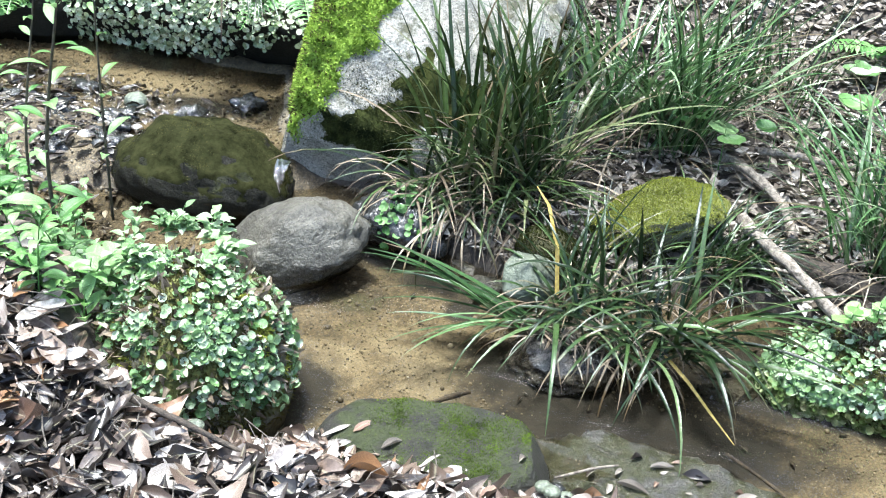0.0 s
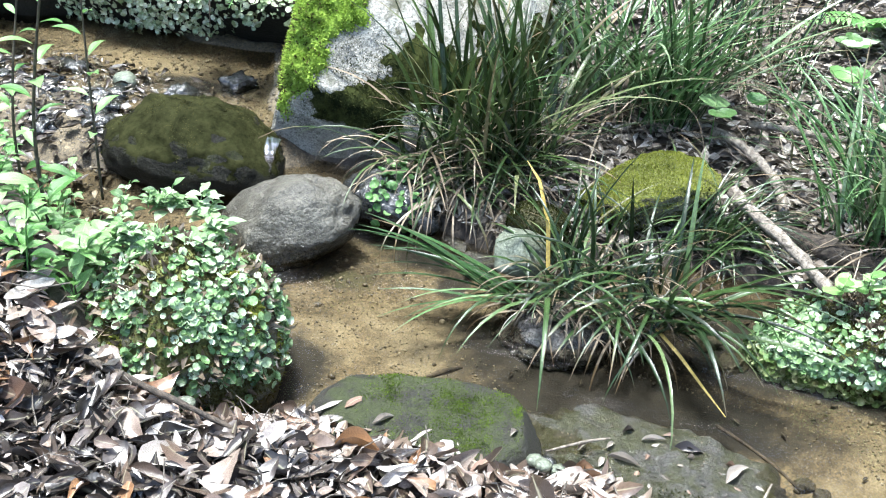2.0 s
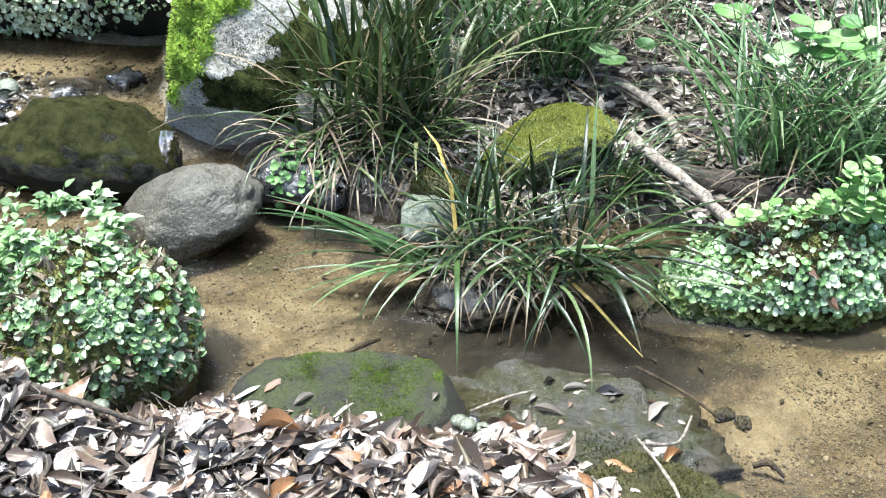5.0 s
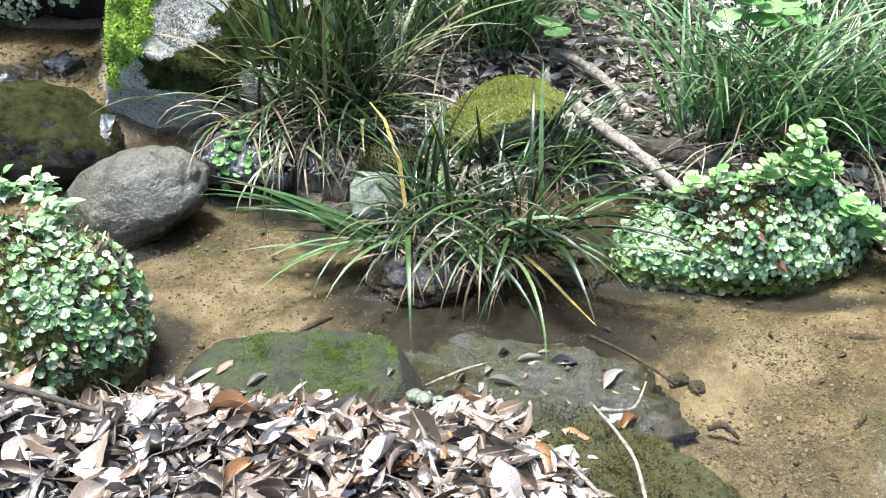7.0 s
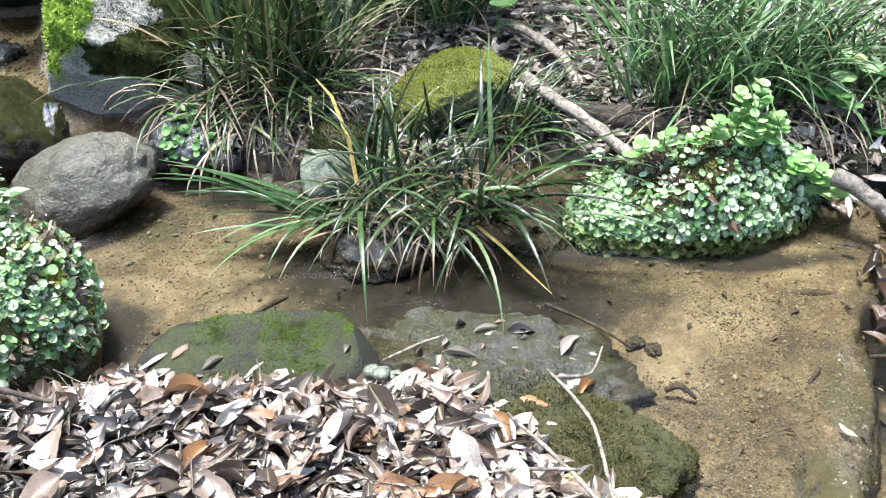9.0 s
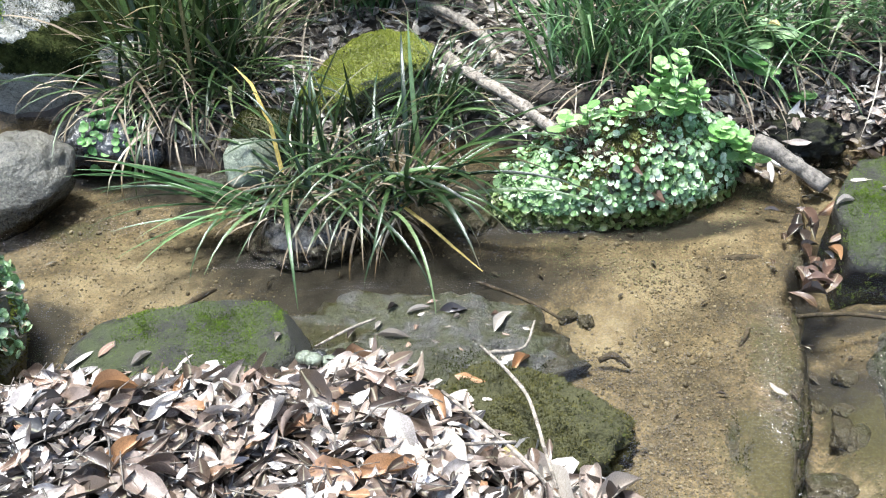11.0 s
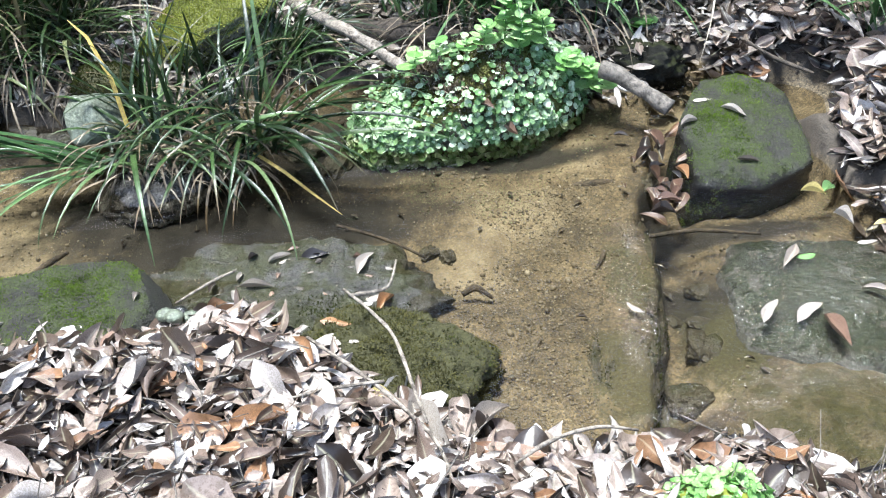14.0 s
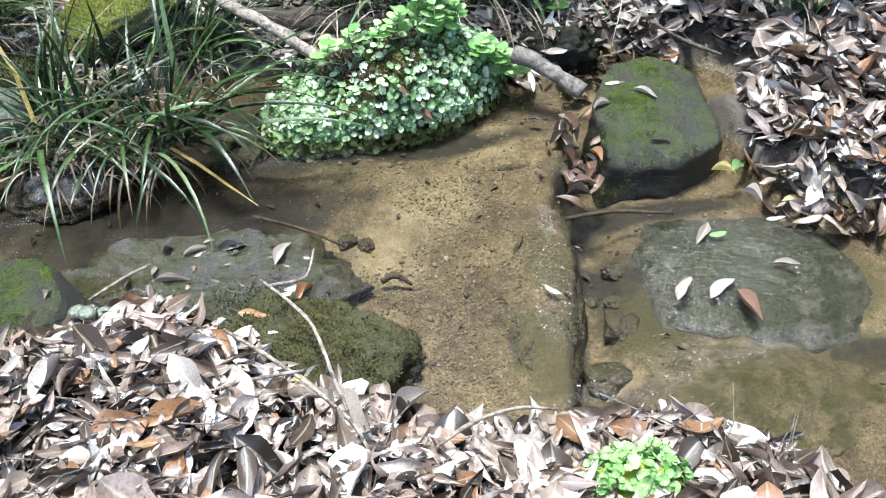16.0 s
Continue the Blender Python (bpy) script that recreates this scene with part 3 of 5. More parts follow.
def surface(ob):
    """The faces of a mesh as triangles: corners, normals and areas, in its own space."""
    me = ob.data
    me.calc_loop_triangles()
    v = np.empty(len(me.vertices) * 3, np.float32)
    me.vertices.foreach_get("co", v)
    t = np.empty(len(me.loop_triangles) * 3, np.int32)
    me.loop_triangles.foreach_get("vertices", t)
    tri = v.reshape(-1, 3)[t.reshape(-1, 3)].astype(float)
    c = np.cross(tri[:, 1] - tri[:, 0], tri[:, 2] - tri[:, 0])
    a = np.linalg.norm(c, axis=1) + 1e-12
    return tri, c / a[:, None], a / 2


def scatter(ob, count, weight):
    """Places and normals on a mesh; weight(places, normals) gives how likely each face is."""
    tri, nrm, area = surface(ob)
    w = area * np.clip(weight(tri.mean(axis=1), nrm), 0, None)
    pick = rng.choice(len(tri), count, p=w / w.sum())
    a, b = np.sqrt(rng.random(count)), rng.random(count)
    k = np.stack([1 - a, a * (1 - b), a * b], 1)
    return (tri[pick] * k[:, :, None]).sum(axis=1), nrm[pick]


def patches(p, scale, seed, low=0.0, soft=0.15):
    """A patchy mask, 0 to 1."""
    q = p * scale + seed
    n = wave_noise(q[:, 0] + q[:, 2] * 0.7, q[:, 1] - q[:, 2] * 0.6, 1.0) + 0.5 * wave_noise(q[:, 0] * 2.3 - q[:, 2], q[:, 1] * 2.3 + q[:, 2] * 1.4, 1.0)
    return step(low - soft, low + soft, n)


TUFT = grid_template(1, 1, lambda u, v: ((u - 0.5) * (0.6 if v < 0.9 else 0.1), v * v * 0.35, v))


def grow_moss(ob, parent, material, count, size, weight, label):
    """A furry cushion of moss tufts over part of a rock."""
    p, n = scatter(ob, count, weight)
    pieces = []
    for q, d in zip(p, n):
        up = d + rng.normal(0, 0.45, 3)
        m = basis(np.cross(up, rng.normal(0, 1, 3)), up)
        pieces.append(placed(TUFT, m, q - d * 0.002, size * rng.uniform(0.5, 1.3)))
    moss = mesh_object("moss", joined_mesh("moss", pieces), material, parent, label)
    return tagged(moss, kind="stuff")


def moss_cushion(ob, parent, material, weight, thick, label):
    """A raised skin of moss on the faces where weight is over a half."""
    bm = bmesh.new()
    bm.from_mesh(ob.data)
    bm.normal_update()
    c = np.array([f.calc_center_median() for f in bm.faces])
    d = np.array([f.normal for f in bm.faces])
    keep = weight(c, d) > 0.5
    bmesh.ops.delete(bm, geom=[f for f, k in zip(list(bm.faces), keep) if not k], context="FACES")
    for v in bm.verts:
        edge = any(e.is_boundary for e in v.link_edges)
        v.co += v.normal * (-0.004 if edge else thick * (0.6 + 0.8 * noise.noise(v.co * 30)))
    return tagged(part("moss_cushion", bm, material, parent, label), kind="stuff")


# ---- the rocks in and by the stream ----
boulder = thing("mossy_boulder", (-0.76, 2.96, 0.1), "large pale granite boulder with bright green moss", "boulder")
boulder_rock = part("rock", rock_mesh((0.46, 0.55, 0.56), 3, 6, 0.16, 0.25, fine=0.1, cuts=[(0.3, -0.62, 0.62, 0.74), (0.05, -1, -0.3, 0.81), (-0.9, -0.3, 0.3, 0.8)]), PALE_STONE, boulder)


def boulder_moss(p, n):
    low = 0.05 + 1.5 * np.clip(p[:, 0] + 0.22, 0, 1) + 1.0 * np.clip(-0.22 - p[:, 0], 0, 1) + 0.07 * (patches(p, 9, 6) - 0.5)
    return step(-0.01, 0.03, p[:, 2] - low) * (p[:, 1] < 0.3)


boulder_cushion = moss_cushion(boulder_rock, boulder, MOSS, boulder_moss, 0.014, "bright yellow-green moss")
grow_moss(boulder_cushion, boulder, MOSS, 52000, 0.011, lambda p, n: np.ones(len(p)), "bright yellow-green moss")


def front_moss(p, n):
    edge = 0.07 * (patches(p, 8, 21) - 0.5) + 0.05 * (patches(p, 21, 5) - 0.5)
    return step(0.03, 0.06, p[:, 2] + edge) * step(0.24, 0.2, p[:, 2] + edge - 0.2 * np.clip(p[:, 0] + 0.1, 0, 1)) * step(-0.16, -0.12, p[:, 0] + edge) * (n[:, 1] < 0.1)


front_cushion = moss_cushion(boulder_rock, boulder, DARK_OLIVE, front_moss, 0.004, "dark olive moss on the front")
grow_moss(boulder_rock, boulder, BROWN_MOSS, 9000, 0.005, lambda p, n: (patches(p, 6, 8, -0.05, 0.3) ** 2 * (0.1 + patches(p, 28, 3, 0.0, 0.3))) * (n[:, 2] > -0.1) * (n[:, 1] < 0.3) * step(0.5, 0.3, p[:, 2]), "thin olive-brown moss")

grow_moss(boulder_rock, boulder, DARK_OLIVE, 14000, 0.006, lambda p, n: np.exp(-(((p[:, 2] - 0.15) / 0.11) ** 2)) * step(-0.2, -0.05, p[:, 0]) * (n[:, 1] < 0.1) * patches(p, 24, 9, 0.0, 0.3), "dark moss thinning out")
grow_moss(boulder_rock, boulder, BLACK_MOSS, 16000, 0.005, lambda p, n: step(0.1, 0.03, p[:, 2]) * (n[:, 1] < 0.1) * (0.2 + patches(p, 17, 13, -0.1, 0.4)), "thin dark tufts for shade at the foot of the rock")
grow_moss(front_cushion, boulder, DARK_OLIVE, 22000, 0.007, lambda p, n: 0.3 + patches(p, 26, 17, -0.15, 0.4), "dark olive moss tufts")
grow_moss(boulder_cushion, boulder, BROWN_MOSS, 9000, 0.014, lambda p, n: step(-0.1, -0.28, p[:, 0]) * (0.15 + patches(p, 11, 4, -0.1, 0.2)) + 0.03, "dark moss in the hollows")
dark_rock = rock("dark_boulder", DARK_STONE, "rounded dark algae-covered boulder beside the little fall", half=(0.265, 0.19, 0.155), seed=5, rough=0.12, boxy=0.0, fine=0.05, cuts=[(0.75, -0.1, 0.6, 0.86), (-0.7, -0.3, 0.6, 0.9)], at=(-1.215, 2.335, 0.02), turn=(0, 6, 12))
dark_cushion = moss_cushion(dark_rock, dark_rock, BLACK_MOSS, lambda p, n: step(0.3, 0.4, n[:, 2] + 0.3 * (patches(p, 12, 3) - 0.5) + 0.3 * (patches(p, 31, 8) - 0.5)), 0.003, "thin olive moss on top")
grow_moss(dark_rock, dark_rock, BLACK_MOSS, 26000, 0.0045, lambda p, n: (0.1 + patches(p, 18, 1, 0.0, 0.4)) * step(0.1, 0.9, n[:, 2]), "thin olive moss on top")
grow_moss(dark_rock, dark_rock, BROWN_MOSS, 3500, 0.006, lambda p, n: patches(p, 13, 6, 0.15, 0.2) * step(0.5, 0.95, n[:, 2]), "paler moss tips on top")
grey_rock = rock("grey_boulder", GREY_STONE, "smooth rounded grey granite boulder standing in the stream", half=(0.195, 0.135, 0.125), seed=9, rough=0.11, fine=0.045, cuts=[(-0.75, -0.2, 0.62, 0.74), (0.15, -0.8, 0.3, 0.9)], at=(-0.805, 2.065, 0.04), turn=(0, -16, 26))
flat_rock = rock("flat_rock", FLAT_STONE, "low flat dark rock with patchy green moss", half=(0.245, 0.135, 0.1), seed=12, boxy=0.28, rough=0.06, fine=0.025, cuts=[(0.05, -0.1, 1, 0.72), (1, 0.1, 0.2, 0.95)], at=(-0.222, 1.445, 0.006), turn=(0, -4, 5))
grow_moss(flat_rock, flat_rock, FLAT_MOSS, 15000, 0.0045, lambda p, n: (0.05 + patches(p, 15, 5, 0.05, 0.5) ** 2 * (0.1 + patches(p, 47, 8, 0.0, 0.45))) * step(0.5, 0.85, n[:, 2]) * step(-0.16, -0.02, p[:, 0]), "short green moss patches")
ledge = rock("bedrock_ledge", LEDGE_STONE, "grey bedrock ledge washed by thin water", half=(0.31, 0.185, 0.1), seed=14, boxy=0.2, rough=0.2, fine=0.14, at=(0.245, 1.515, -0.075), turn=(0, 1, -4))
near_moss = rock("mossy_rock", OLIVE_STONE, "low brown mossy rock at the waterline", half=(0.19, 0.135, 0.1), seed=16, boxy=0.25, rough=0.16, fine=0.1, at=(0.44, 1.28, -0.035), turn=(0, 3, -25))
grow_moss(near_moss, near_moss, DARK_OLIVE, 900, 0.007, lambda p, n: patches(p, 14, 7, 0.0, 0.3) * (n[:, 2] > -0.1), "dark olive moss")
grow_moss(near_moss, near_moss, BROWN_MOSS, 16000, 0.006, lambda p, n: (0.12 + patches(p, 16, 2, 0.0, 0.3)) * (n[:, 2] > 0.1), "short olive moss")
small_rock = rock("leafy_rock", BLACK_STONE, "small dark wet rock with green leaves", half=(0.14, 0.1, 0.08), seed=18, fine=0.06, at=(-0.6, 2.31, 0.03))
dark_stone = rock("pebble", BLACK_STONE, "small black wet stone at the water's edge", half=(0.04, 0.035, 0.035), seed=19, sub=3, at=(-0.475, 2.24, 0.02))
moss_rock = rock("mossy_rock", MOSSY_STONE, "wedge-shaped rock covered with olive moss", half=(0.18, 0.115, 0.085), seed=21, rough=0.16, boxy=0.12, fine=0.08, cuts=[(0.85, -0.1, 0.5, 0.74), (-0.12, -0.35, 1, 0.74)], at=(0.085, 2.445, 0.14), turn=(0, -20, 16))
grow_moss(moss_rock, moss_rock, OLIVE_MOSS, 40000, 0.0055, lambda p, n: step(-0.5, 0.3, n[:, 2] + 0.9 * (patches(p, 12, 4) - 0.6) - 3.5 * np.clip(p[:, 0] - 0.05, 0, 1)), "thick olive moss")
grow_moss(moss_rock, moss_rock, DARK_MOSS, 9000, 0.007, lambda p, n: (0.3 + patches(p, 15, 9)) * step(0.6, -0.1, n[:, 2]) + 0.1 * patches(p, 20, 2, 0.1, 0.2), "darker moss painting the shaded flanks")
moss_rock_low = rock("mossy_rock", OLIVE_STONE, "small low rock covered with olive moss", half=(0.08, 0.07, 0.06), seed=22, sub=4, at=(-0.175, 2.24, 0.08))
grow_moss(moss_rock_low, moss_rock_low, DARK_MOSS, 4000, 0.007, lambda p, n: n[:, 2] > -0.1, "thick olive moss")
green_rock = rock("green_stone", GREEN_STONE, "small pale green stone in the sedge", half=(0.07, 0.058, 0.06), seed=24, sub=4, rough=0.16, boxy=0.25, cuts=[(0.3, -0.5, 0.8, 0.7), (-0.7, -0.5, 0.3, 0.75)], at=(-0.185, 2.1, 0.075), turn=(0, 20, 20))
sedge_stone = rock("wet_stone", BED_STONE, "low wet grey stone under the sedge tuft", half=(0.135, 0.11, 0.055), seed=25, rough=0.18, fine=0.09, at=(-0.045, 1.945, -0.038), turn=(-6, 0, 0))
step_rock = rock("flat_rock", FLAT_STONE, "flat grey rock with bright moss on top", half=(0.16, 0.23, 0.12), seed=27, boxy=0.6, rough=0.08, fine=0.04, cuts=[(-0.8, 0.55, 0, 0.8), (0.45, -0.9, 0, 0.85), (0.8, 0.6, 0, 1.0)], at=(1.325, 1.925, -0.07), turn=(6, 0, -8))
grow_moss(step_rock, step_rock, FLAT_MOSS, 16000, 0.0045, lambda p, n: (0.02 + np.exp(-(((p[:, 0] + 0.05 - 0.25 * p[:, 1]) / 0.07) ** 2)) * patches(p, 15, 6, 0.1, 0.5) * (0.15 + patches(p, 47, 3, 0.0, 0.45))) * (n[:, 2] > 0.4), "short green moss patches")
slab = rock("bedrock_slab", SLAB_STONE, "blue-grey domed bedrock slab glistening under thin water", half=(0.285, 0.245, 0.155), seed=29, boxy=0.2, rough=0.1, fine=0.05, at=(1.362, 1.395, -0.163), turn=(-2, 1, -14))
lip = rock("bedrock_slab", SANDY_STONE, "brown bedrock slab ending in a sharp step", half=(0.085, 0.36, 0.07), seed=31, boxy=0.35, rough=0.22, fine=0.12, at=(0.897, 1.38, -0.096), turn=(0, -7, -16))
low_slab = rock("bedrock_slab", ALGAE_STONE, "brown algae-covered bedrock below the step", half=(0.3, 0.2, 0.14), seed=33, boxy=0.1, rough=0.14, fine=0.09, at=(1.25, 1.09, -0.175), turn=(0, 0, -10))
back_rock = rock("boulder", DARK_STONE, "dark wet boulder half buried in the far bank", half=(0.11, 0.07, 0.075), seed=35, rough=0.35, fine=0.12, at=(1.2, 2.27, 0.005))
for k, (x, y, z, size) in enumerate([(-1.93, 2.33, 0.06, 0.08), (-1.62, 2.5, 0.05, 0.06), (-1.42, 2.62, 0.05, 0.055), (-1.77, 2.42, 0.05, 0.07), (-1.52, 2.38, 0.05, 0.06), (-1.85, 2.55, 0.05, 0.05), (-1.3, 2.78, 0.06, 0.05), (-2.1, 2.4, 0.06, 0.09), (-1.68, 2.25, 0.06, 0.06), (-1.36, 2.52, 0.04, 0.035), (-2.0, 2.2, 0.08, 0.07)]):
    rock("stone", BLACK_STONE, "wet black stone on the gravel of the upper stream", "stone", "wet stones upstream", half=(size, size * 0.8, size * 0.6), seed=50 + k, sub=4, rough=0.4, boxy=0.5, fine=0.15, at=(x, y, z - 0.01), turn=(15 * (k % 3), 0, 40 * k))
stone_rng = np.random.default_rng(404)
for k in range(42):
    x, y = stone_rng.uniform(-2.15, -1.38), stone_rng.uniform(2.1, 2.72)
    size = 0.018 + 0.035 * stone_rng.random() ** 2
    rock("stone", BLACK_STONE, "small flat wet black stone on the gravel", "stone", "wet stones upstream", half=(size, size * 0.7, size * 0.4), seed=200 + k, sub=3, rough=0.3, boxy=0.35, fine=0.1, at=(x, y, float(height(x, y)) + size * 0.2), turn=(stone_rng.uniform(-15, 15), 0, 50 * k))
blue_stone = rock("stone", GREEN_STONE, "small bluish stone on wet gravel", "stone", half=(0.04, 0.035, 0.03), seed=70, sub=3, at=(-1.62, 2.62, 0.07))
for k, (x, y, z) in enumerate([(0.045, 1.385, 0.088), (0.068, 1.372, 0.086), (0.04, 1.362, 0.1), (-0.62, 1.22, 0.16), (0.022, 1.378, 0.092)]):
    rock("pebble", GREEN_STONE if k else BLACK_STONE, "small blue-grey pebble among the dead leaves", "pebble", "pebbles in the litter", half=(0.018, 0.015, 0.012), seed=80 + k, sub=2, at=(x, y, z))
for k, (x, y, size) in enumerate([(0.28, 2.08, 0.05), (0.36, 2.02, 0.045), (0.22, 2.16, 0.06), (0.3, 1.98, 0.035), (0.545, 1.66, 0.025), (0.58, 1.64, 0.022), (-0.38, 2.2, 0.04), (-0.3, 2.15, 0.05), (1.05, 1.32, 0.045), (1.1, 1.5, 0.03), (0.99, 1.2, 0.05), (1.08, 1.82, 0.04), (1.03, 1.44, 0.02), (1.07, 1.4, 0.025)]):
    rock("stone", SANDY_STONE, "brown stone lying in the shallow stream", "stone", "stones in the bed", half=(size, size * 0.75, size * 0.55), seed=90 + k, sub=4, rough=0.35, boxy=0.1, fine=0.12, at=(x, y, float(height(x, y)) + size * 0.05), turn=(0, 0, 55 * k))

# pebbles and grit on the bed
bm = bmesh.new()
bmesh.ops.create_cube(bm, size=1)
bmesh.ops.subdivide_edges(bm, edges=bm.edges[:], cuts=1, use_grid_fill=True)
for v in bm.verts:
    v.co = v.co.normalized() * 0.5
bm.verts.index_update()
PEBBLE = (np.array([v.co[:] for v in bm.verts]), np.array([[v.index for v in f.verts] for f in bm.faces]), np.array([[v.co.x, v.co.y] for v in bm.verts]))
bm.free()
CHIP = (np.array([[a, b, c] for a in (-0.4, 0.4) for b in (-0.4, 0.4) for c in (-0.4, 0.4)]), np.array([[0, 1, 3, 2], [4, 6, 7, 5], [0, 4, 5, 1], [2, 3, 7, 6], [0, 2, 6, 4], [1, 5, 7, 3]]), np.zeros((8, 2)))
gn = Nodes("gravel")
GRAVEL = gn.finish(gn.ramp(gn.chance(), [(0.0, (0.055, 0.045, 0.031)), (0.3, (0.095, 0.078, 0.053)), (0.75, (0.145, 0.122, 0.083)), (0.95, (0.2, 0.17, 0.118)), (1.0, (0.28, 0.25, 0.19))]), 0.5, [(gn.noise(120), 0.4, 0.002)])


def gravel(name, x0, x1, y0, y1, count, low, high, label, where):
    x, y = rng.uniform(x0, x1, count), rng.uniform(y0, y1, count)
    keep = where(x, y) & (silt_and_shade(x, y) < rng.uniform(0.2, 0.8, count))
    x, y = x[keep], y[keep]
    z = height(x, y)
    size = low + (high - low) * rng.random(len(x)) ** 4
    pieces = []
    for i in range(len(x)):
        m = basis(rng.normal(0, 1, 3), rng.normal(0, 1, 3)) * rng.uniform(0.55, 1.1, 3)
        pieces.append(placed(PEBBLE if size[i] > 0.007 else CHIP, m, (x[i], y[i], z[i] + size[i] * 0.1), size[i]))
    tagged(mesh_object(name, joined_mesh(name, pieces), GRAVEL), label, "gravel", kind="stuff")


gravel("gravel", -1.0, 1.0, 1.0, 2.5, 28000, 0.0024, 0.0075, "fine brown and golden gravel on the stream bed", lambda x, y: (stream(x, y)[0] > -0.02) & (wave_noise(x, y, 3.5) + wave_noise(x, y, 12) * 0.7 > -0.12))
gravel("gravel", -0.75, 0.85, 1.35, 2.2, 1500, 0.006, 0.019, "scattered small brown stones half sunk in the sand", lambda x, y: (stream(x, y)[0] > 0.03) & (wave_noise(x, y, 4.5) > 0.02))
gravel("gravel", 0.55, 1.0, 1.05, 1.85, 9000, 0.0025, 0.007, "coarse golden grit before the rock step", lambda x, y: (stream(x, y)[0] > -0.02) & (np.abs(x - 0.72 - (y - 1.4) * 0.25 + wave_noise(x, y, 6) * 0.25) < 0.14))
gravel("gravel", -2.4, -1.0, 1.9, 3.0, 7000, 0.004, 0.018, "coarse dark and pale gravel of the upper stream", lambda x, y: stream(x, y)[0] > -0.3)
gravel("gravel", 1.0, 2.2, 0.7, 2.3, 3500, 0.003, 0.011, "brown gravel below the rock step", lambda x, y: stream(x, y)[0] > -0.03)




def sediment(ob, count, weight, label="sand and grit lying on the rock"):
    """Grit that the water has left on a rock."""
    p, n = scatter(ob, count, weight)
    pieces = []
    for q in p:
        m = basis(rng.normal(0, 1, 3), rng.normal(0, 1, 3)) * rng.uniform(0.55, 1.2, 3)
        pieces.append(placed(CHIP, m, q, 0.0015 + 0.0035 * rng.random() ** 4))
    tagged(mesh_object("grit", joined_mesh("grit", pieces), GRAVEL, ob, label), kind="stuff")


sediment(ledge, 1800, lambda p, n: (n[:, 2] > 0.5) * (0.1 + patches(p, 14, 3, 0.0, 0.2)))
sediment(lip, 1500, lambda p, n: (n[:, 2] > 0.5) * (0.15 + patches(p, 12, 5, 0.0, 0.2)))
grow_moss(lip, lip, DARK_OLIVE, 5000, 0.006, lambda p, n: (n[:, 2] > 0.3) * (0.05 + patches(p, 18, 4, 0.0, 0.3)) * step(0.12, -0.05, p[:, 1]), "olive algae on the lip")
sediment(slab, 500, lambda p, n: (n[:, 2] > 0.5) * (0.1 + patches(p, 12, 7, 0.1, 0.2)))
sediment(low_slab, 900, lambda p, n: (n[:, 2] > 0.4) * (0.15 + patches(p, 12, 9, 0.0, 0.2)))
grow_moss(ledge, ledge, DARK_OLIVE, 9000, 0.006, lambda p, n: (n[:, 2] > 0.2) * (0.1 + patches(p, 12, 12, 0.0, 0.25)) * step(0.03, -0.06, p[:, 1]), "dark olive moss")

# ---- boulders overgrown with leaves ----
def overgrow(ob, parent, count, apart_count, size, material, weight, lift=0.012, down=0.35, label="round green leaves"):
    p, n = scatter(ob, count, weight)
    shapes = [round_template(c, s, 6 if count < 6000 else 4) for c, s in ((0.25, 0.05), (-0.2, 0.1), (0.05, 0.02), (0.4, 0.08))]
    meshes = [joined_mesh("leaf", [t]) for t in shapes]
    pieces = []
    for i, (q, d) in enumerate(zip(p, n)):
        up = d + np.array([0, -0.1, 0.35]) + rng.normal(0, 0.48, 3)
        hang = np.array([0, 0, -down]) + rng.normal(0, 0.7, 3)
        m = basis(np.cross(np.cross(up, hang), up) + 1e-6, up)
        at = q + d * (lift * rng.uniform(0.1, 1.6))
        s = size * rng.uniform(0.45, 1.4)
        k = int(rng.integers(len(shapes)))
        if i < apart_count:
            leaf = mesh_object("leaf", meshes[k], material, parent)
            leaf.matrix_local = as_matrix(m, at, s)
        else:
            pieces.append(placed(shapes[k], m, at, s))
    tagged(mesh_object("leaf_cover", joined_mesh("leaf_cover", pieces), material, parent, label), kind="stuff")


left_mound = thing("leafy_boulder", (-0.79, 1.5, 0.03), "domed boulder covered with round green leaves and moss", "boulder")
left_mound_rock = part("rock", rock_mesh((0.215, 0.225, 0.27), 41, 5, 0.07), MOSSY_STONE, left_mound)
grow_moss(left_mound_rock, left_mound, BROWN_MOSS, 20000, 0.009, lambda p, n: (p[:, 2] > -0.05) * (0.2 + patches(p, 9, 2, 0.1)), "olive moss between the leaves")
grow_moss(left_mound_rock, left_mound, OLIVE_MOSS, 16000, 0.011, lambda p, n: (p[:, 2] > -0.02) * patches(p, 12, 9, 0.25, 0.1), "yellow-green moss cushions")
grow_moss(left_mound_rock, left_mound, DRY_BLADE, 1200, 0.025, lambda p, n: (p[:, 2] > 0.0) * 1.0, "dry stalks between the leaves")
overgrow(left_mound_rock, left_mound, 2900, 290, 0.0165, CRESS, lambda p, n: step(-0.02, 0.06, p[:, 2]) * (0.07 + patches(p, 13, 11, 0.05, 0.16)) * (n[:, 2] > -0.5), 0.008)

right_mound = thing("leafy_boulder", (0.715, 2.14, 0.0), "boulder overgrown with dense fresh green leaves", "boulder")
right_mound_rock = part("rock", rock_mesh((0.31, 0.15, 0.165), 43, 5, 0.12, 0, [(-0.55, -0.1, 0.8, 0.72)], turn=(0, -4, 15)), MOSSY_STONE, right_mound)
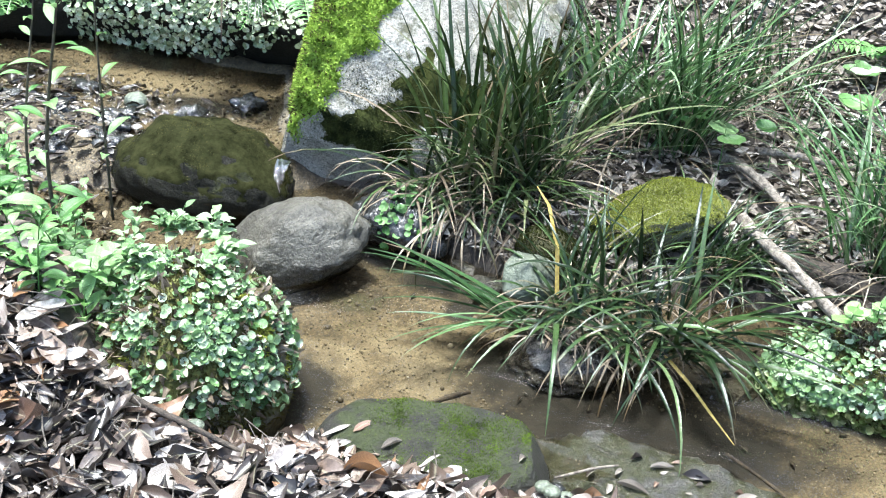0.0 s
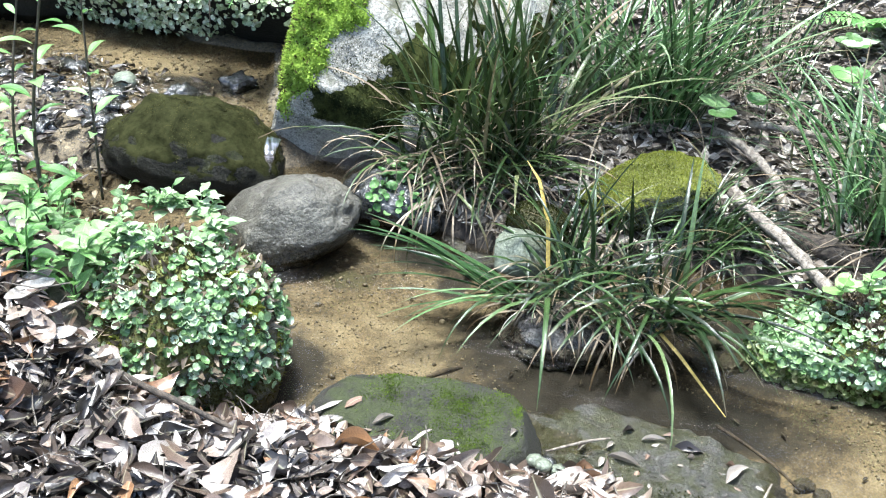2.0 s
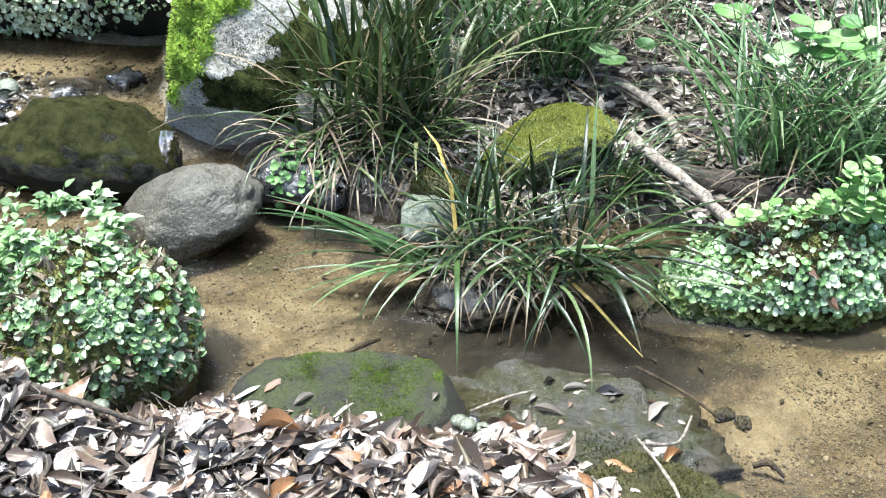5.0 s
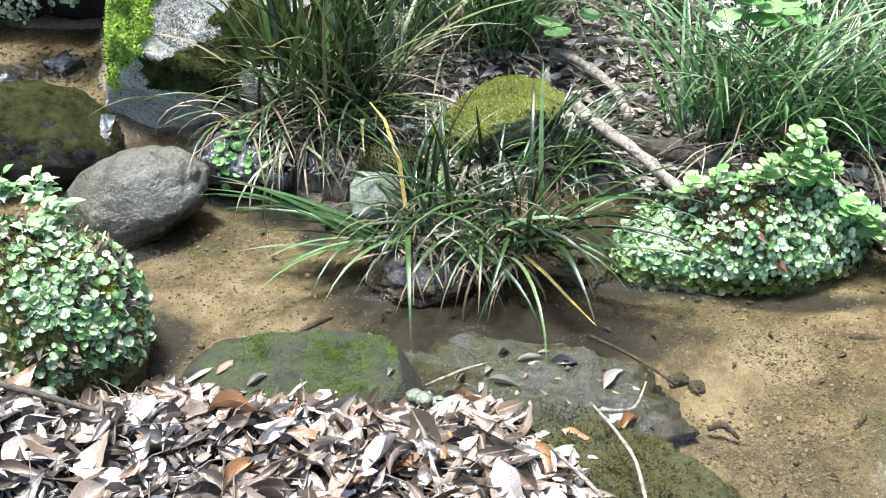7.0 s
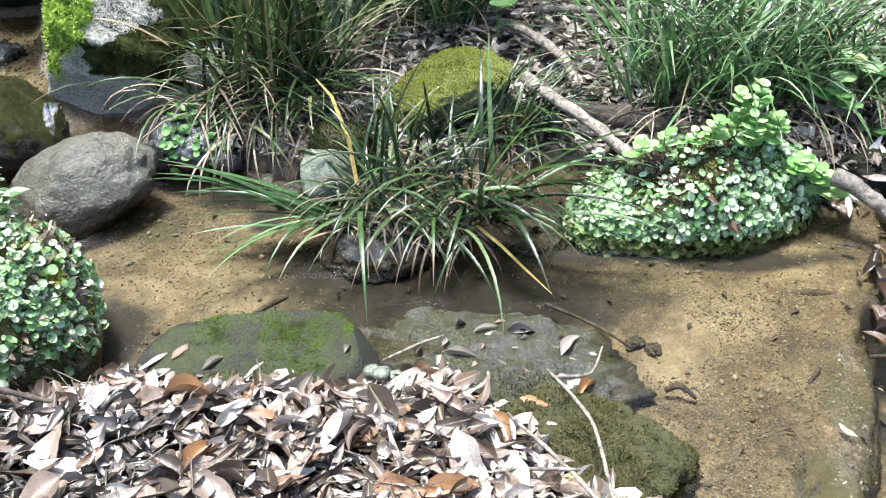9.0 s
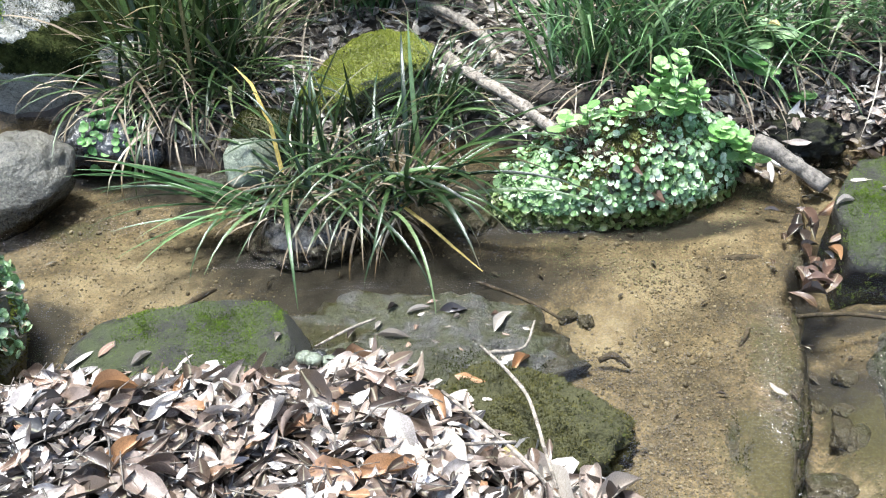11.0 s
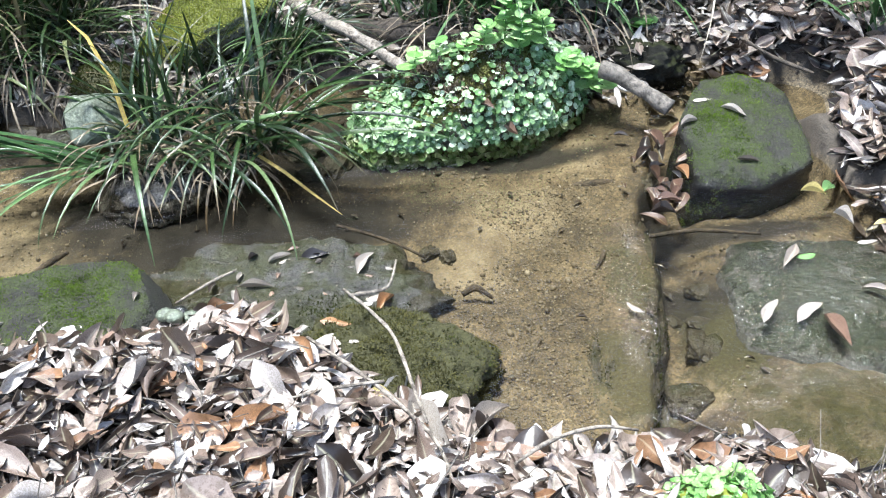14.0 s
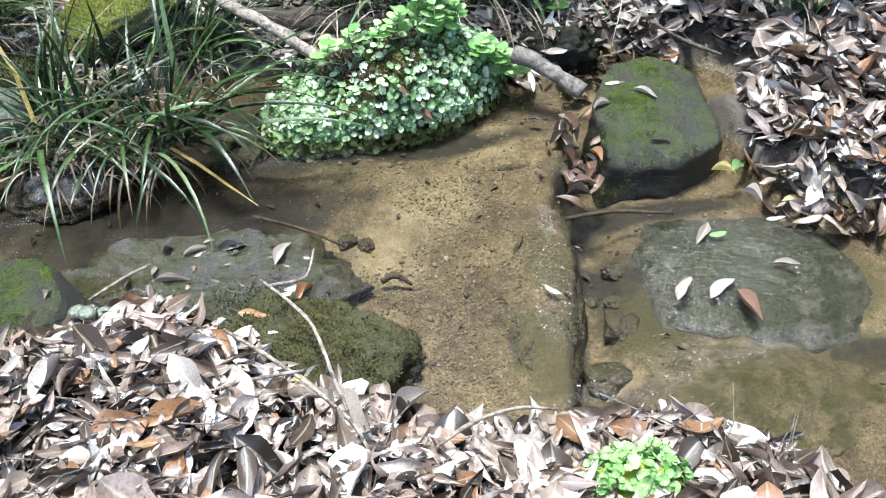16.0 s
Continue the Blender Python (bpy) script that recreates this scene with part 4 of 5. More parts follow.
grow_moss(right_mound_rock, right_mound, BROWN_MOSS, 16000, 0.008, lambda p, n: (p[:, 2] > -0.02) * (0.2 + (p[:, 2] > 0.08) * (p[:, 0] < 0.1)) * (n[:, 1] < 0.6), "grey-brown moss between the leaves")
grow_moss(right_mound_rock, right_mound, GREY_LEAF, 5000, 0.008, lambda p, n: (p[:, 2] > 0.07) * (p[:, 0] < 0.12) * (0.1 + patches(p, 14, 5, 0.1, 0.2)), "dry pale moss tips")
overgrow(right_mound_rock, right_mound, 4700, 290, 0.0155, CRESS, lambda p, n: step(-0.07, -0.03, p[:, 2]) * (0.22 + patches(p, 9, 4, -0.1, 0.2)) * (n[:, 1] < 0.6) * (1 - 0.85 * step(0.09, 0.13, p[:, 2] - 0.15 * p[:, 0]) * (p[:, 0] < 0.08)))
grow_moss(right_mound_rock, right_mound, DRY_BLADE, 1500, 0.02, lambda p, n: (p[:, 2] > 0.1) * patches(p, 8, 9, 0.1, 0.1), "dry grey stalks between the leaves")

back_mound = thing("leafy_boulder", (-1.83, 3.27, 0.1), "large boulder draped with small pale leaves", "boulder")
back_mound_rock = part("rock", rock_mesh((0.37, 0.34, 0.31), 45, 5, 0.1, 0.2, [(0, -0.85, -0.6, 0.5)]), DARK_STONE, back_mound)
overgrow(back_mound_rock, back_mound, 5600, 200, 0.0155, PALE_CRESS, lambda p, n: step(-0.01, 0.05, p[:, 2] + 0.1 * (patches(p, 9, 3) - 0.5)) * (n[:, 1] < 0.5) * (0.3 + patches(p, 7, 1, -0.2)), 0.02, 0.9, "small pale drooping leaves")
cave_rock = rock("leafy_boulder", DARK_STONE, "leaf-draped boulder, near black for the shaded cavity under it", "boulder", half=(0.34, 0.24, 0.26), seed=49, cuts=[(0, -0.8, -0.65, 0.35)], at=(-1.45, 3.2, 0.12))
overgrow(cave_rock, cave_rock, 1900, 150, 0.0165, PALE_CRESS, lambda p, n: step(0.03, 0.1, p[:, 2] + 0.1 * (patches(p, 9, 3) - 0.5)) * (n[:, 1] < 0.6) * (0.2 + patches(p, 9, 4, -0.1)), 0.02, 0.9, "small pale drooping leaves")
shade_rock = rock("boulder", DARK_STONE, "dark boulder added to fill the shaded gap behind the mossy one", half=(0.24, 0.22, 0.3), seed=48, at=(-1.3, 3.36, 0.14))
grow_moss(shade_rock, shade_rock, DARK_OLIVE, 6000, 0.014, lambda p, n: patches(p, 8, 3, -0.1, 0.3) * (n[:, 1] < 0.3), "dark green moss")
far_left_rock = rock("boulder", DARK_STONE, "dark boulder added to fill the shaded void above the stream", half=(0.45, 0.35, 0.3), seed=47, at=(-2.5, 3.2, 0.15))
overgrow(far_left_rock, far_left_rock, 500, 150, 0.024, HERB, lambda p, n: (n[:, 2] > 0.0) * patches(p, 6, 2, 0.0), 0.02, 0.6)
overgrow(small_rock, small_rock, 90, 80, 0.022, HERB, lambda p, n: (n[:, 2] > 0.1) * (p[:, 0] > -0.04) * (n[:, 1] < 0.4))


# ---- sedge tufts ----
def sedge(at, spread, count, apart_count, length, arch, droop, label, lean=(0, 0), dry=0.18, seed=0, width=0.008, fan=None, low=0.0, green_material=None):
    """A tuft: green arching blades, dry ones below, and the stubs at its foot."""
    r = np.random.default_rng(100 + seed)
    tuft = thing("sedge_tuft", at, label, "grass", "sedge tufts")
    green_material = green_material or BLADE
    shapes = [blade_template(1.0, width / (0.5 * (length[0] + length[1])) * r.uniform(0.75, 1.25), r.uniform(*arch), r.uniform(*droop)) for _ in range(14)]
    dry_shapes = [blade_template(1.0, width * 0.8 / (0.5 * (length[0] + length[1])), r.uniform(arch[0] + 0.4, arch[1] + 0.6), r.uniform(droop[0] + 0.6, droop[1] + 1.2)) for _ in range(8)]
    meshes = [joined_mesh("blade", [t]) for t in shapes]
    green, straw = [], []
    for i in range(count):
        turn = r.uniform(0, 2 * math.pi) if fan is None else r.normal(fan[0], fan[1])
        d = np.array([math.cos(turn) + lean[0], math.sin(turn) + lean[1], 0])
        d /= np.linalg.norm(d)
        rad = math.sqrt(r.random())
        a = r.uniform(0, 2 * math.pi)
        foot = np.array([spread[0] * rad * math.cos(a), spread[1] * rad * math.sin(a), 0.0])
        foot[2] = max(low, float(height(at[0] + foot[0], at[1] + foot[1])) - at[2]) - 0.01
        up = np.array([r.normal(0, 0.12), r.normal(0, 0.12), 1.0])
        x = np.cross(d, up)
        x /= np.linalg.norm(x)
        m = np.stack([x, np.cross(up / np.linalg.norm(up), x), up / np.linalg.norm(up)], axis=1)
        size = r.uniform(*length)
        if r.random() < dry:
            straw.append(placed(dry_shapes[int(r.integers(8))], m, foot, size * 0.75))
        elif i < apart_count:
            k = int(r.integers(14))
            blade = mesh_object("blade", meshes[k], green_material, tuft)
            blade.matrix_local = as_matrix(m, foot, size)
        else:
            green.append(placed(shapes[int(r.integers(14))], m, foot, size))
    tagged(mesh_object("blade_mass", joined_mesh("blade_mass", green), green_material, tuft, "dark green arching blades"), kind="stuff")
    if straw:
        tagged(mesh_object("dry_mass", joined_mesh("dry_mass", straw), DRY_BLADE, tuft, "dry straw-coloured blades"), kind="stuff")
    return tuft


def on_ground(x, y, up=0.0):
    return (x, y, float(height(x, y)) + up)


sedge(on_ground(-0.38, 2.53), (0.2, 0.13), 230, 110, (0.36, 0.7), (0.05, 0.7), (0.1, 1.3), "large upright tuft of dark green sedge by the boulder", (0.12, -0.05), 0.38, 1, 0.012, green_material=OLIVE_BLADE)
sedge(on_ground(-0.42, 2.43), (0.22, 0.1), 330, 30, (0.24, 0.48), (0.2, 0.9), (1.2, 2.9), "skirt of dry drooping sedge at the water's edge", (0.0, -0.6), 0.66, 2, 0.009, green_material=OLIVE_BLADE)
sedge(on_ground(-0.05, 2.95), (0.22, 0.15), 230, 60, (0.4, 0.68), (0.15, 0.75), (0.6, 1.6), "tuft of arching green sedge on the far bank", (0.4, -0.2), 0.12, 3, 0.011, green_material=BRIGHT_BLADE)
sedge(on_ground(0.25, 3.25), (0.2, 0.15), 130, 40, (0.35, 0.5), (0.05, 0.4), (0.2, 0.9), "thin brownish sedge tuft on the far bank", (0.1, 0.0), 0.45, 4, 0.006)
sedge((0.02, 2.02, 0.06), (0.18, 0.08), 60, 48, (0.2, 0.36), (0.2, 0.9), (1.2, 2.5), "sedge tuft on a stone with blades drooping into the water", (0.0, -0.1), 0.4, 5, 0.0095)
sedge((0.05, 2.08, 0.06), (0.18, 0.06), 80, 55, (0.24, 0.42), (0.05, 0.6), (0.4, 1.6), "upright dark sedge at the middle of the stream", (0.1, 0.1), 0.3, 6, 0.009)
sedge((-0.18, 1.98, 0.035), (0.06, 0.035), 18, 16, (0.26, 0.44), (0.95, 1.3), (0.4, 1.1), "spray of bright sedge blades over the sand", dry=0.05, seed=7, width=0.012, fan=(math.pi * 1.05, 0.35), green_material=BRIGHT_BLADE)
sedge((0.05, 1.97, 0.05), (0.2, 0.05), 34, 32, (0.32, 0.5), (0.6, 1.05), (1.7, 2.5), "front blades of the tuft bending down into the water", dry=0.04, seed=17, width=0.0115, fan=(-math.pi / 2, 0.85))
sedge((0.03, 1.99, 0.03), (0.2, 0.09), 260, 20, (0.1, 0.25), (0.1, 1.1), (0.8, 2.8), "tangled thatch of dry and dark sedge blades", (0.0, -0.2), 0.75, 18, 0.008)
sedge((0.22, 2.0, 0.05), (0.06, 0.05), 18, 16, (0.32, 0.52), (0.5, 1.0), (0.7, 1.6), "spray of long sedge blades reaching over the water", dry=0.05, seed=8, width=0.0125, fan=(-0.6, 0.45))
sedge(on_ground(0.26, 2.4), (0.08, 0.07), 150, 25, (0.2, 0.36), (0.3, 0.9), (0.9, 2.2), "small drooping sedge tuft beside the mossy rock", (0.3, -0.3), 0.4, 9, 0.007)
sedge(on_ground(0.8, 2.52), (0.26, 0.12), 330, 90, (0.38, 0.64), (0.1, 0.8), (0.6, 2.0), "large arching sedge tuft behind the leafy boulder", (-0.05, -0.3), 0.26, 10, 0.009, green_material=BRIGHT_BLADE)
sedge(on_ground(1.15, 2.62), (0.2, 0.12), 200, 50, (0.36, 0.55), (0.3, 0.9), (0.8, 1.8), "arching sedge tuft on the far bank", (0.1, -0.4), 0.22, 11, 0.009, green_material=BRIGHT_BLADE)
sedge(on_ground(1.55, 2.6), (0.18, 0.12), 130, 40, (0.36, 0.55), (0.4, 1.0), (0.8, 1.6), "low arching sedge tuft on the far bank", (-0.2, -0.5), 0.2, 12, 0.009, green_material=BRIGHT_BLADE)
sedge(on_ground(1.78, 2.15), (0.08, 0.08), 70, 30, (0.3, 0.5), (0.2, 0.7), (0.6, 1.4), "sedge tuft with broad bright blades on the leaf bank", (-0.2, -0.1), 0.1, 13, 0.012, green_material=BRIGHT_BLADE)
sedge(on_ground(0.6, 2.95), (0.3, 0.2), 70, 30, (0.2, 0.35), (0.3, 0.9), (0.7, 1.6), "sparse sedge growing through the litter", (0.1, -0.1), 0.35, 14, 0.006)
sedge(on_ground(1.0, 3.0), (0.2, 0.15), 120, 30, (0.35, 0.55), (0.2, 0.8), (0.6, 1.5), "sedge tuft higher on the far bank", (0.0, -0.2), 0.2, 15, 0.008, green_material=BRIGHT_BLADE)
sedge((-1.34, 2.93, 0.42), (0.14, 0.03), 30, 26, (0.25, 0.42), (0.9, 1.3), (1.2, 1.9), "few long sedge blades hanging from the boulder", dry=0.1, seed=16, width=0.011, fan=(-1.6, 0.5))


# ---- dead leaves ----
def dead_shapes(rows, cols, seed):
    """Dead leaves: rolled across, bent along, twisted, with uneven margins; some are torn."""
    r = np.random.default_rng(seed)
    out = []
    for k in range(30):
        width, sharp = r.uniform(0.32, 0.56), r.uniform(0.6, 1.0)
        roll = r.choice([r.uniform(-0.6, 0.6), r.uniform(0.4, 1.0), r.uniform(1.0, 2.0)])
        bend, twist, crease = r.uniform(-0.9, 1.3), r.uniform(-1.0, 1.0), r.uniform(0.0, 0.5)
        a, b, c = r.uniform(0, 6.28, 3)
        torn = r.uniform(0.45, 0.8) if k % 6 == 0 else 2.0

        def at(u, v):
            u2 = (u - 0.5) * 2
            if v > torn:
                v = torn + (v - torn) * 0.25 * (1 + math.sin(u * 9 + a))
            w = 0.5 * width * math.sin(math.pi * min(1, v ** 0.8 * 0.985 + 0.012)) ** sharp + 0.003
            w *= 1 + 0.1 * math.sin(v * 9 + a) * (1 if u2 > 0 else -0.7) + 0.05 * math.sin(v * 19 + b)
            ang = u2 * roll * (0.8 + 0.4 * math.sin(v * 3 + c))
            x = w * (math.sin(ang) / roll if abs(roll) > 0.05 else u2)
            z = w * ((1 - math.cos(ang)) / roll if abs(roll) > 0.05 else 0) - crease * w * 0.3 * (1 - abs(u2))
            z += 0.018 * math.sin(v * 8 + a + u2 * 2) + 0.012 * math.sin(v * 15 + b) * abs(u2)
            t = twist * (v - 0.5)
            x, z = x * math.cos(t) - z * math.sin(t), x * math.sin(t) + z * math.cos(t)
            phi = bend * (v - 0.5)
            return (x + 0.05 * math.sin(v * 3 + c), 0.5 + (v - 0.5) * (1 - 0.12 * bend * bend * (v - 0.5) ** 2) - z * math.sin(phi), -bend * (v - 0.5) ** 2 * 0.5 + z * math.cos(phi))

        out.append(grid_template(rows, cols, at))
    return out


def litter(name, label, region, count, apart_count, size, material, lift, tilt, seed, rows=5, cols=3, wild=0.4):
    """Dead leaves lying over one another. region(r, n) gives places."""
    r = np.random.default_rng(seed)
    x, y = region(r, count)
    z = height(x, y)
    heap = thing(name, (float(x.mean()), float(y.mean()), float(z.mean())), label, "leaves")
    o = np.array(heap.location)
    shapes = dead_shapes(rows, cols, seed)
    meshes = [joined_mesh("leaf", [t]) for t in shapes]
    order = r.random(len(x))
    pieces, damp_shade = [], []
    for i in range(len(x)):
        turn = r.uniform(0, 2 * math.pi)
        d = np.array([math.cos(turn), math.sin(turn), r.normal(0, tilt)])
        up = np.array([r.normal(0, wild), r.normal(0, wild), 1.0])
        m = basis(d, up)
        s = r.uniform(*size)
        at = np.array([x[i], y[i], z[i] + lift * order[i] + 0.006]) - o - m[:, 1] * s * 0.5
        k = int(r.integers(len(shapes)))
        if order[i] > 1 - apart_count / count:
            leaf = mesh_object("leaf", meshes[k], material, heap)
            leaf.matrix_local = as_matrix(m, at, s)
        else:
            (damp_shade if material is DEAD_LEAF and order[i] < 0.4 + 0.5 * float(step(-0.1, -0.35, x[i]) * step(1.22, 1.12, y[i]) * step(-1.0, -0.75, x[i])) else pieces).append(placed(shapes[k], m, at, s))
    tagged(mesh_object("leaf_layer", joined_mesh("leaf_layer", pieces), material, heap), kind="stuff")
    if damp_shade:
        tagged(mesh_object("damp_layer", joined_mesh("damp_layer", damp_shade), DAMP_SHADE_LEAF, heap, "dark leaves below, damp and gap shade in their colour"), kind="stuff")
    return heap


def near_bank(x0, x1):
    def pick(r, n):
        x, y = r.uniform(x0, x1, n * 4), r.uniform(0.55, 1.75, n * 4)
        s, near, far = stream(x, y)
        keep = (near < 0.02) & (near > -0.75) & ~((np.hypot((x + 0.8) / 0.27, (y - 1.52) / 0.27) < 1)) & ~((x < -0.75) & (y > 1.5))
        return x[keep][:n], y[keep][:n]

    return pick


litter("leaf_litter", "thick layer of curled brown and pale dead leaves on the bank", near_bank(-1.5, 1.35), 3700, 295, (0.045, 0.125), DEAD_LEAF, 0.05, 0.34, 21, 8, 5, wild=0.55)


litter("leaf_crumbs", "small broken bits of dead leaves between the larger ones", near_bank(-1.5, 1.35), 6000, 0, (0.01, 0.036), DEAD_LEAF, 0.06, 0.5, 27, 3, 2, wild=0.8)


def right_bank(r, n):
    x, y = r.uniform(1.36, 2.4, n * 4), r.uniform(1.3, 2.5, n * 4)
    far = stream(x, y)[2]
    keep = (far < 0.12) & (y < 2.35) & (np.hypot((x - 1.325) / 0.2, (y - 1.925) / 0.27) > 1) & (np.hypot((x - 1.53) / 0.1, (y - 2.06) / 0.13) > 1)
    return x[keep][:n], y[keep][:n]


litter("leaf_litter", "heap of curled wet brown leaves on the far bank", right_bank, 2500, 160, (0.045, 0.12), DEAD_LEAF, 0.05, 0.5, 22, 8, 5, wild=0.8)


def behind_rock(r, n):
    x, y = r.uniform(1.0, 1.75, n * 4), r.uniform(2.12, 2.65, n * 4)
    keep = (np.hypot((x - 1.53) / 0.1, (y - 2.06) / 0.13) > 1.1) & (stream(x, y)[2] < 0.12)
    return x[keep][:n], y[keep][:n]


litter("leaf_litter", "wet brown leaves and bits behind the flat rock", behind_rock, 620, 80, (0.02, 0.08), DEAD_LEAF, 0.03, 0.4, 31, 6, 4, wild=0.6)


def wet_corner(r, n):
    x, y = r.uniform(1.2, 2.2, n * 3), r.uniform(2.15, 2.9, n * 3)
    keep = stream(x, y)[2] < 0.05
    return x[keep][:n], y[keep][:n]


litter("leaf_litter", "pale weathered bits of leaves on the wet corner", wet_corner, 1300, 80, (0.015, 0.055), GREY_LEAF, 0.03, 0.3, 37, 4, 2)


def far_bank(r, n):
    x, y = r.uniform(-0.6, 2.6, n * 3), r.uniform(2.2, 4.6, n * 3)
    far = stream(x, y)[2]
    keep = (far < 0.0) & (r.random(n * 3) > step(1.9, 2.7, x) * 0.9) & (r.random(n * 3) > step(3.9, 4.7, y) * 0.9)
    return x[keep][:n], y[keep][:n]


litter("leaf_litter", "grey weathered leaf litter covering the far bank", far_bank, 15500, 200, (0.022, 0.07), GREY_LEAF, 0.02, 0.25, 23, 3, 2)


def pool(r, n):
    x, y = r.uniform(-0.9, 1.4, n * 4), r.uniform(1.0, 2.3, n * 4)
    keep = stream(x, y)[0] > 0.03
    return x[keep][:n], y[keep][:n]


litter("leaf_crumbs", "small sunken bits of dead leaves on the sand", pool, 260, 60, (0.008, 0.03), DARK_LEAF, 0.004, 0.1, 28, 3, 2, wild=0.15)


def left_gravel(r, n):
    return r.uniform(-2.3, -1.35, n), r.uniform(2.0, 2.75, n)


litter("leaf_litter", "scattered small leaves on the wet gravel", left_gravel, 700, 120, (0.02, 0.065), DARK_LEAF, 0.03, 0.2, 24, 4, 2)


litter("leaf_litter", "pale leaf bits, also standing for glints on the wet gravel", left_gravel, 260, 40, (0.008, 0.035), GREY_LEAF, 0.03, 0.3, 29, 4, 2)

def outer(r, n):
    x, y = r.uniform(-4.5, 4.5, n * 3), r.uniform(-3, 6, n * 3)
    s = stream(x, y)[0]
    d = np.hypot((x - 0.3) / 4.5, (y - 1.8) / 4.5)
    seen = ((np.abs(x + 0.05) < 1.3) & (y > 0.6) & (y < 1.5)) | ((x > -0.5) & (x < 2.5) & (y > 1.3) & (y < 4.5))
    keep = (s < -0.02) & ~seen & (r.random(n * 3) > d) & ~((x < -0.9) & (y > 1.2) & (y < 3.6))
    return x[keep][:n], y[keep][:n]


litter("leaf_litter", "thin scatter of grey dead leaves over the forest floor", outer, 13000, 0, (0.04, 0.1), GREY_LEAF, 0.02, 0.25, 26, 3, 2)

# ---- wood and twigs ----
def tube(points, radii, sides=8, rough=0.25):
    """A knotty round limb through points."""
    bm = bmesh.new()
    rings = []
    pts = [Vector(p) for p in points]
    fine, rad = [], []
    for i in range(len(pts) - 1):
        for k in range(4):
            a = k / 4
            p0, p1, p2, p3 = pts[max(i - 1, 0)], pts[i], pts[i + 1], pts[min(i + 2, len(pts) - 1)]
            fine.append(0.5 * ((2 * p1) + (p2 - p0) * a + (2 * p0 - 5 * p1 + 4 * p2 - p3) * a * a + (3 * p1 - p0 - 3 * p2 + p3) * a ** 3))
            rad.append(radii[i] * (1 - a) + radii[i + 1] * a)
    fine.append(pts[-1])
    rad.append(radii[-1])
    for i, p in enumerate(fine):
        d = (fine[min(i + 1, len(fine) - 1)] - fine[max(i - 1, 0)]).normalized()
        x = d.cross(Vector((0.3, 0.2, 1))).normalized()
        y = d.cross(x)
        ring = []
        for k in range(sides):
            a = 2 * math.pi * k / sides
            q = x * math.cos(a) + y * math.sin(a)
            ring.append(bm.verts.new(p + q * rad[i] * (1 + rough * 2 * noise.noise((p + q * 0.02) * 25))))
        rings.append(ring)
    for a, b in zip(rings, rings[1:]):
        for k in range(sides):
            bm.faces.new((a[k], a[(k + 1) % sides], b[(k + 1) % sides], b[k]))
    bm.faces.new(rings[0][::-1])
    bm.faces.new(rings[-1])
    return bm


def limb(name, points, radii, material, label, category="branch", group="", sides=8):
    return tagged(part(name, tube(points, radii, sides), material), label, category, group)


limb("fallen_branch", [(0.29, 2.49, 0.16), (0.34, 2.41, 0.155), (0.45, 2.25, 0.16), (0.545, 2.1, 0.15)], [0.017, 0.0165, 0.015, 0.0145], BARK, "pale broken branch leaning on the leafy boulder")
limb("fallen_branch", [(0.2, 2.86, 0.15), (0.27, 2.8, 0.16), (0.34, 2.72, 0.155), (0.4, 2.62, 0.14), (0.43, 2.5, 0.12)], [0.012, 0.014, 0.015, 0.014, 0.013], BARK, "curved grey branch lying in the litter")
limb("fallen_branch", [(0.3, 2.87, 0.19), (0.42, 2.9, 0.18), (0.58, 2.9, 0.18), (0.7, 2.93, 0.2)], [0.01, 0.012, 0.011, 0.008], BARK, "thin grey branch across the far bank")
limb("rotten_log", [(0.4, 2.47, 0.08), (0.55, 2.42, 0.08), (0.75, 2.36, 0.07), (0.95, 2.33, 0.06)], [0.03, 0.034, 0.032, 0.028], DARK_BARK, "dark rotten log half sunk behind the boulder", "log", sides=10)
limb("fallen_branch", [(1.02, 2.085, 0.12), (1.06, 2.05, 0.115), (1.11, 2.0, 0.095), (1.155, 1.955, 0.075)], [0.019, 0.018, 0.019, 0.021], GREY_BARK, "short thick pale branch wedged against the flat rock", sides=10)
limb("stick", [(-1.3, 1.28, 0.255), (-1.06, 1.24, 0.235), (-0.75, 1.215, 0.19), (-0.62, 1.2, 0.175), (-0.5, 1.185, 0.16)], [0.007, 0.008, 0.0075, 0.0065, 0.004], DARK_BARK, "long thin dark stick on the dead leaves", "stick")
limb("stick", [(-1.1, 1.29, 0.2), (-0.98, 1.25, 0.21), (-0.87, 1.27, 0.2), (-0.8, 1.23, 0.19)], [0.004, 0.005, 0.004, 0.003], BARK, "thin grey twig on the dead leaves", "stick")
limb("root", [(0.35, 1.37, 0.12), (0.37, 1.33, 0.13), (0.405, 1.28, 0.125), (0.43, 1.21, 0.135), (0.445, 1.09, 0.15), (0.46, 1.0, 0.15)], [0.0025, 0.0032, 0.0035, 0.0035, 0.0035, 0.0025], BARK, "pale winding root over the leaf bank", "root", sides=6)
limb("root", [(0.36, 1.35, 0.12), (0.41, 1.4, 0.08), (0.44, 1.44, 0.06), (0.46, 1.5, 0.07)], [0.004, 0.004, 0.003, 0.002], BARK, "thin side shoot of the pale root", "root", sides=6)
limb("stick", [(0.28, 1.22, 0.15), (0.37, 1.1, 0.165), (0.46, 0.96, 0.17), (0.48, 0.86, 0.175)], [0.003, 0.0038, 0.0035, 0.003], BARK, "brown twig lying over the leaf bank", "stick", sides=6)
limb("stick", [(0.19, 1.05, 0.17), (0.3, 1.07, 0.175), (0.4, 1.08, 0.17)], [0.003, 0.003, 0.003], BARK, "thin pale twig among the leaves", "stick", sides=6)
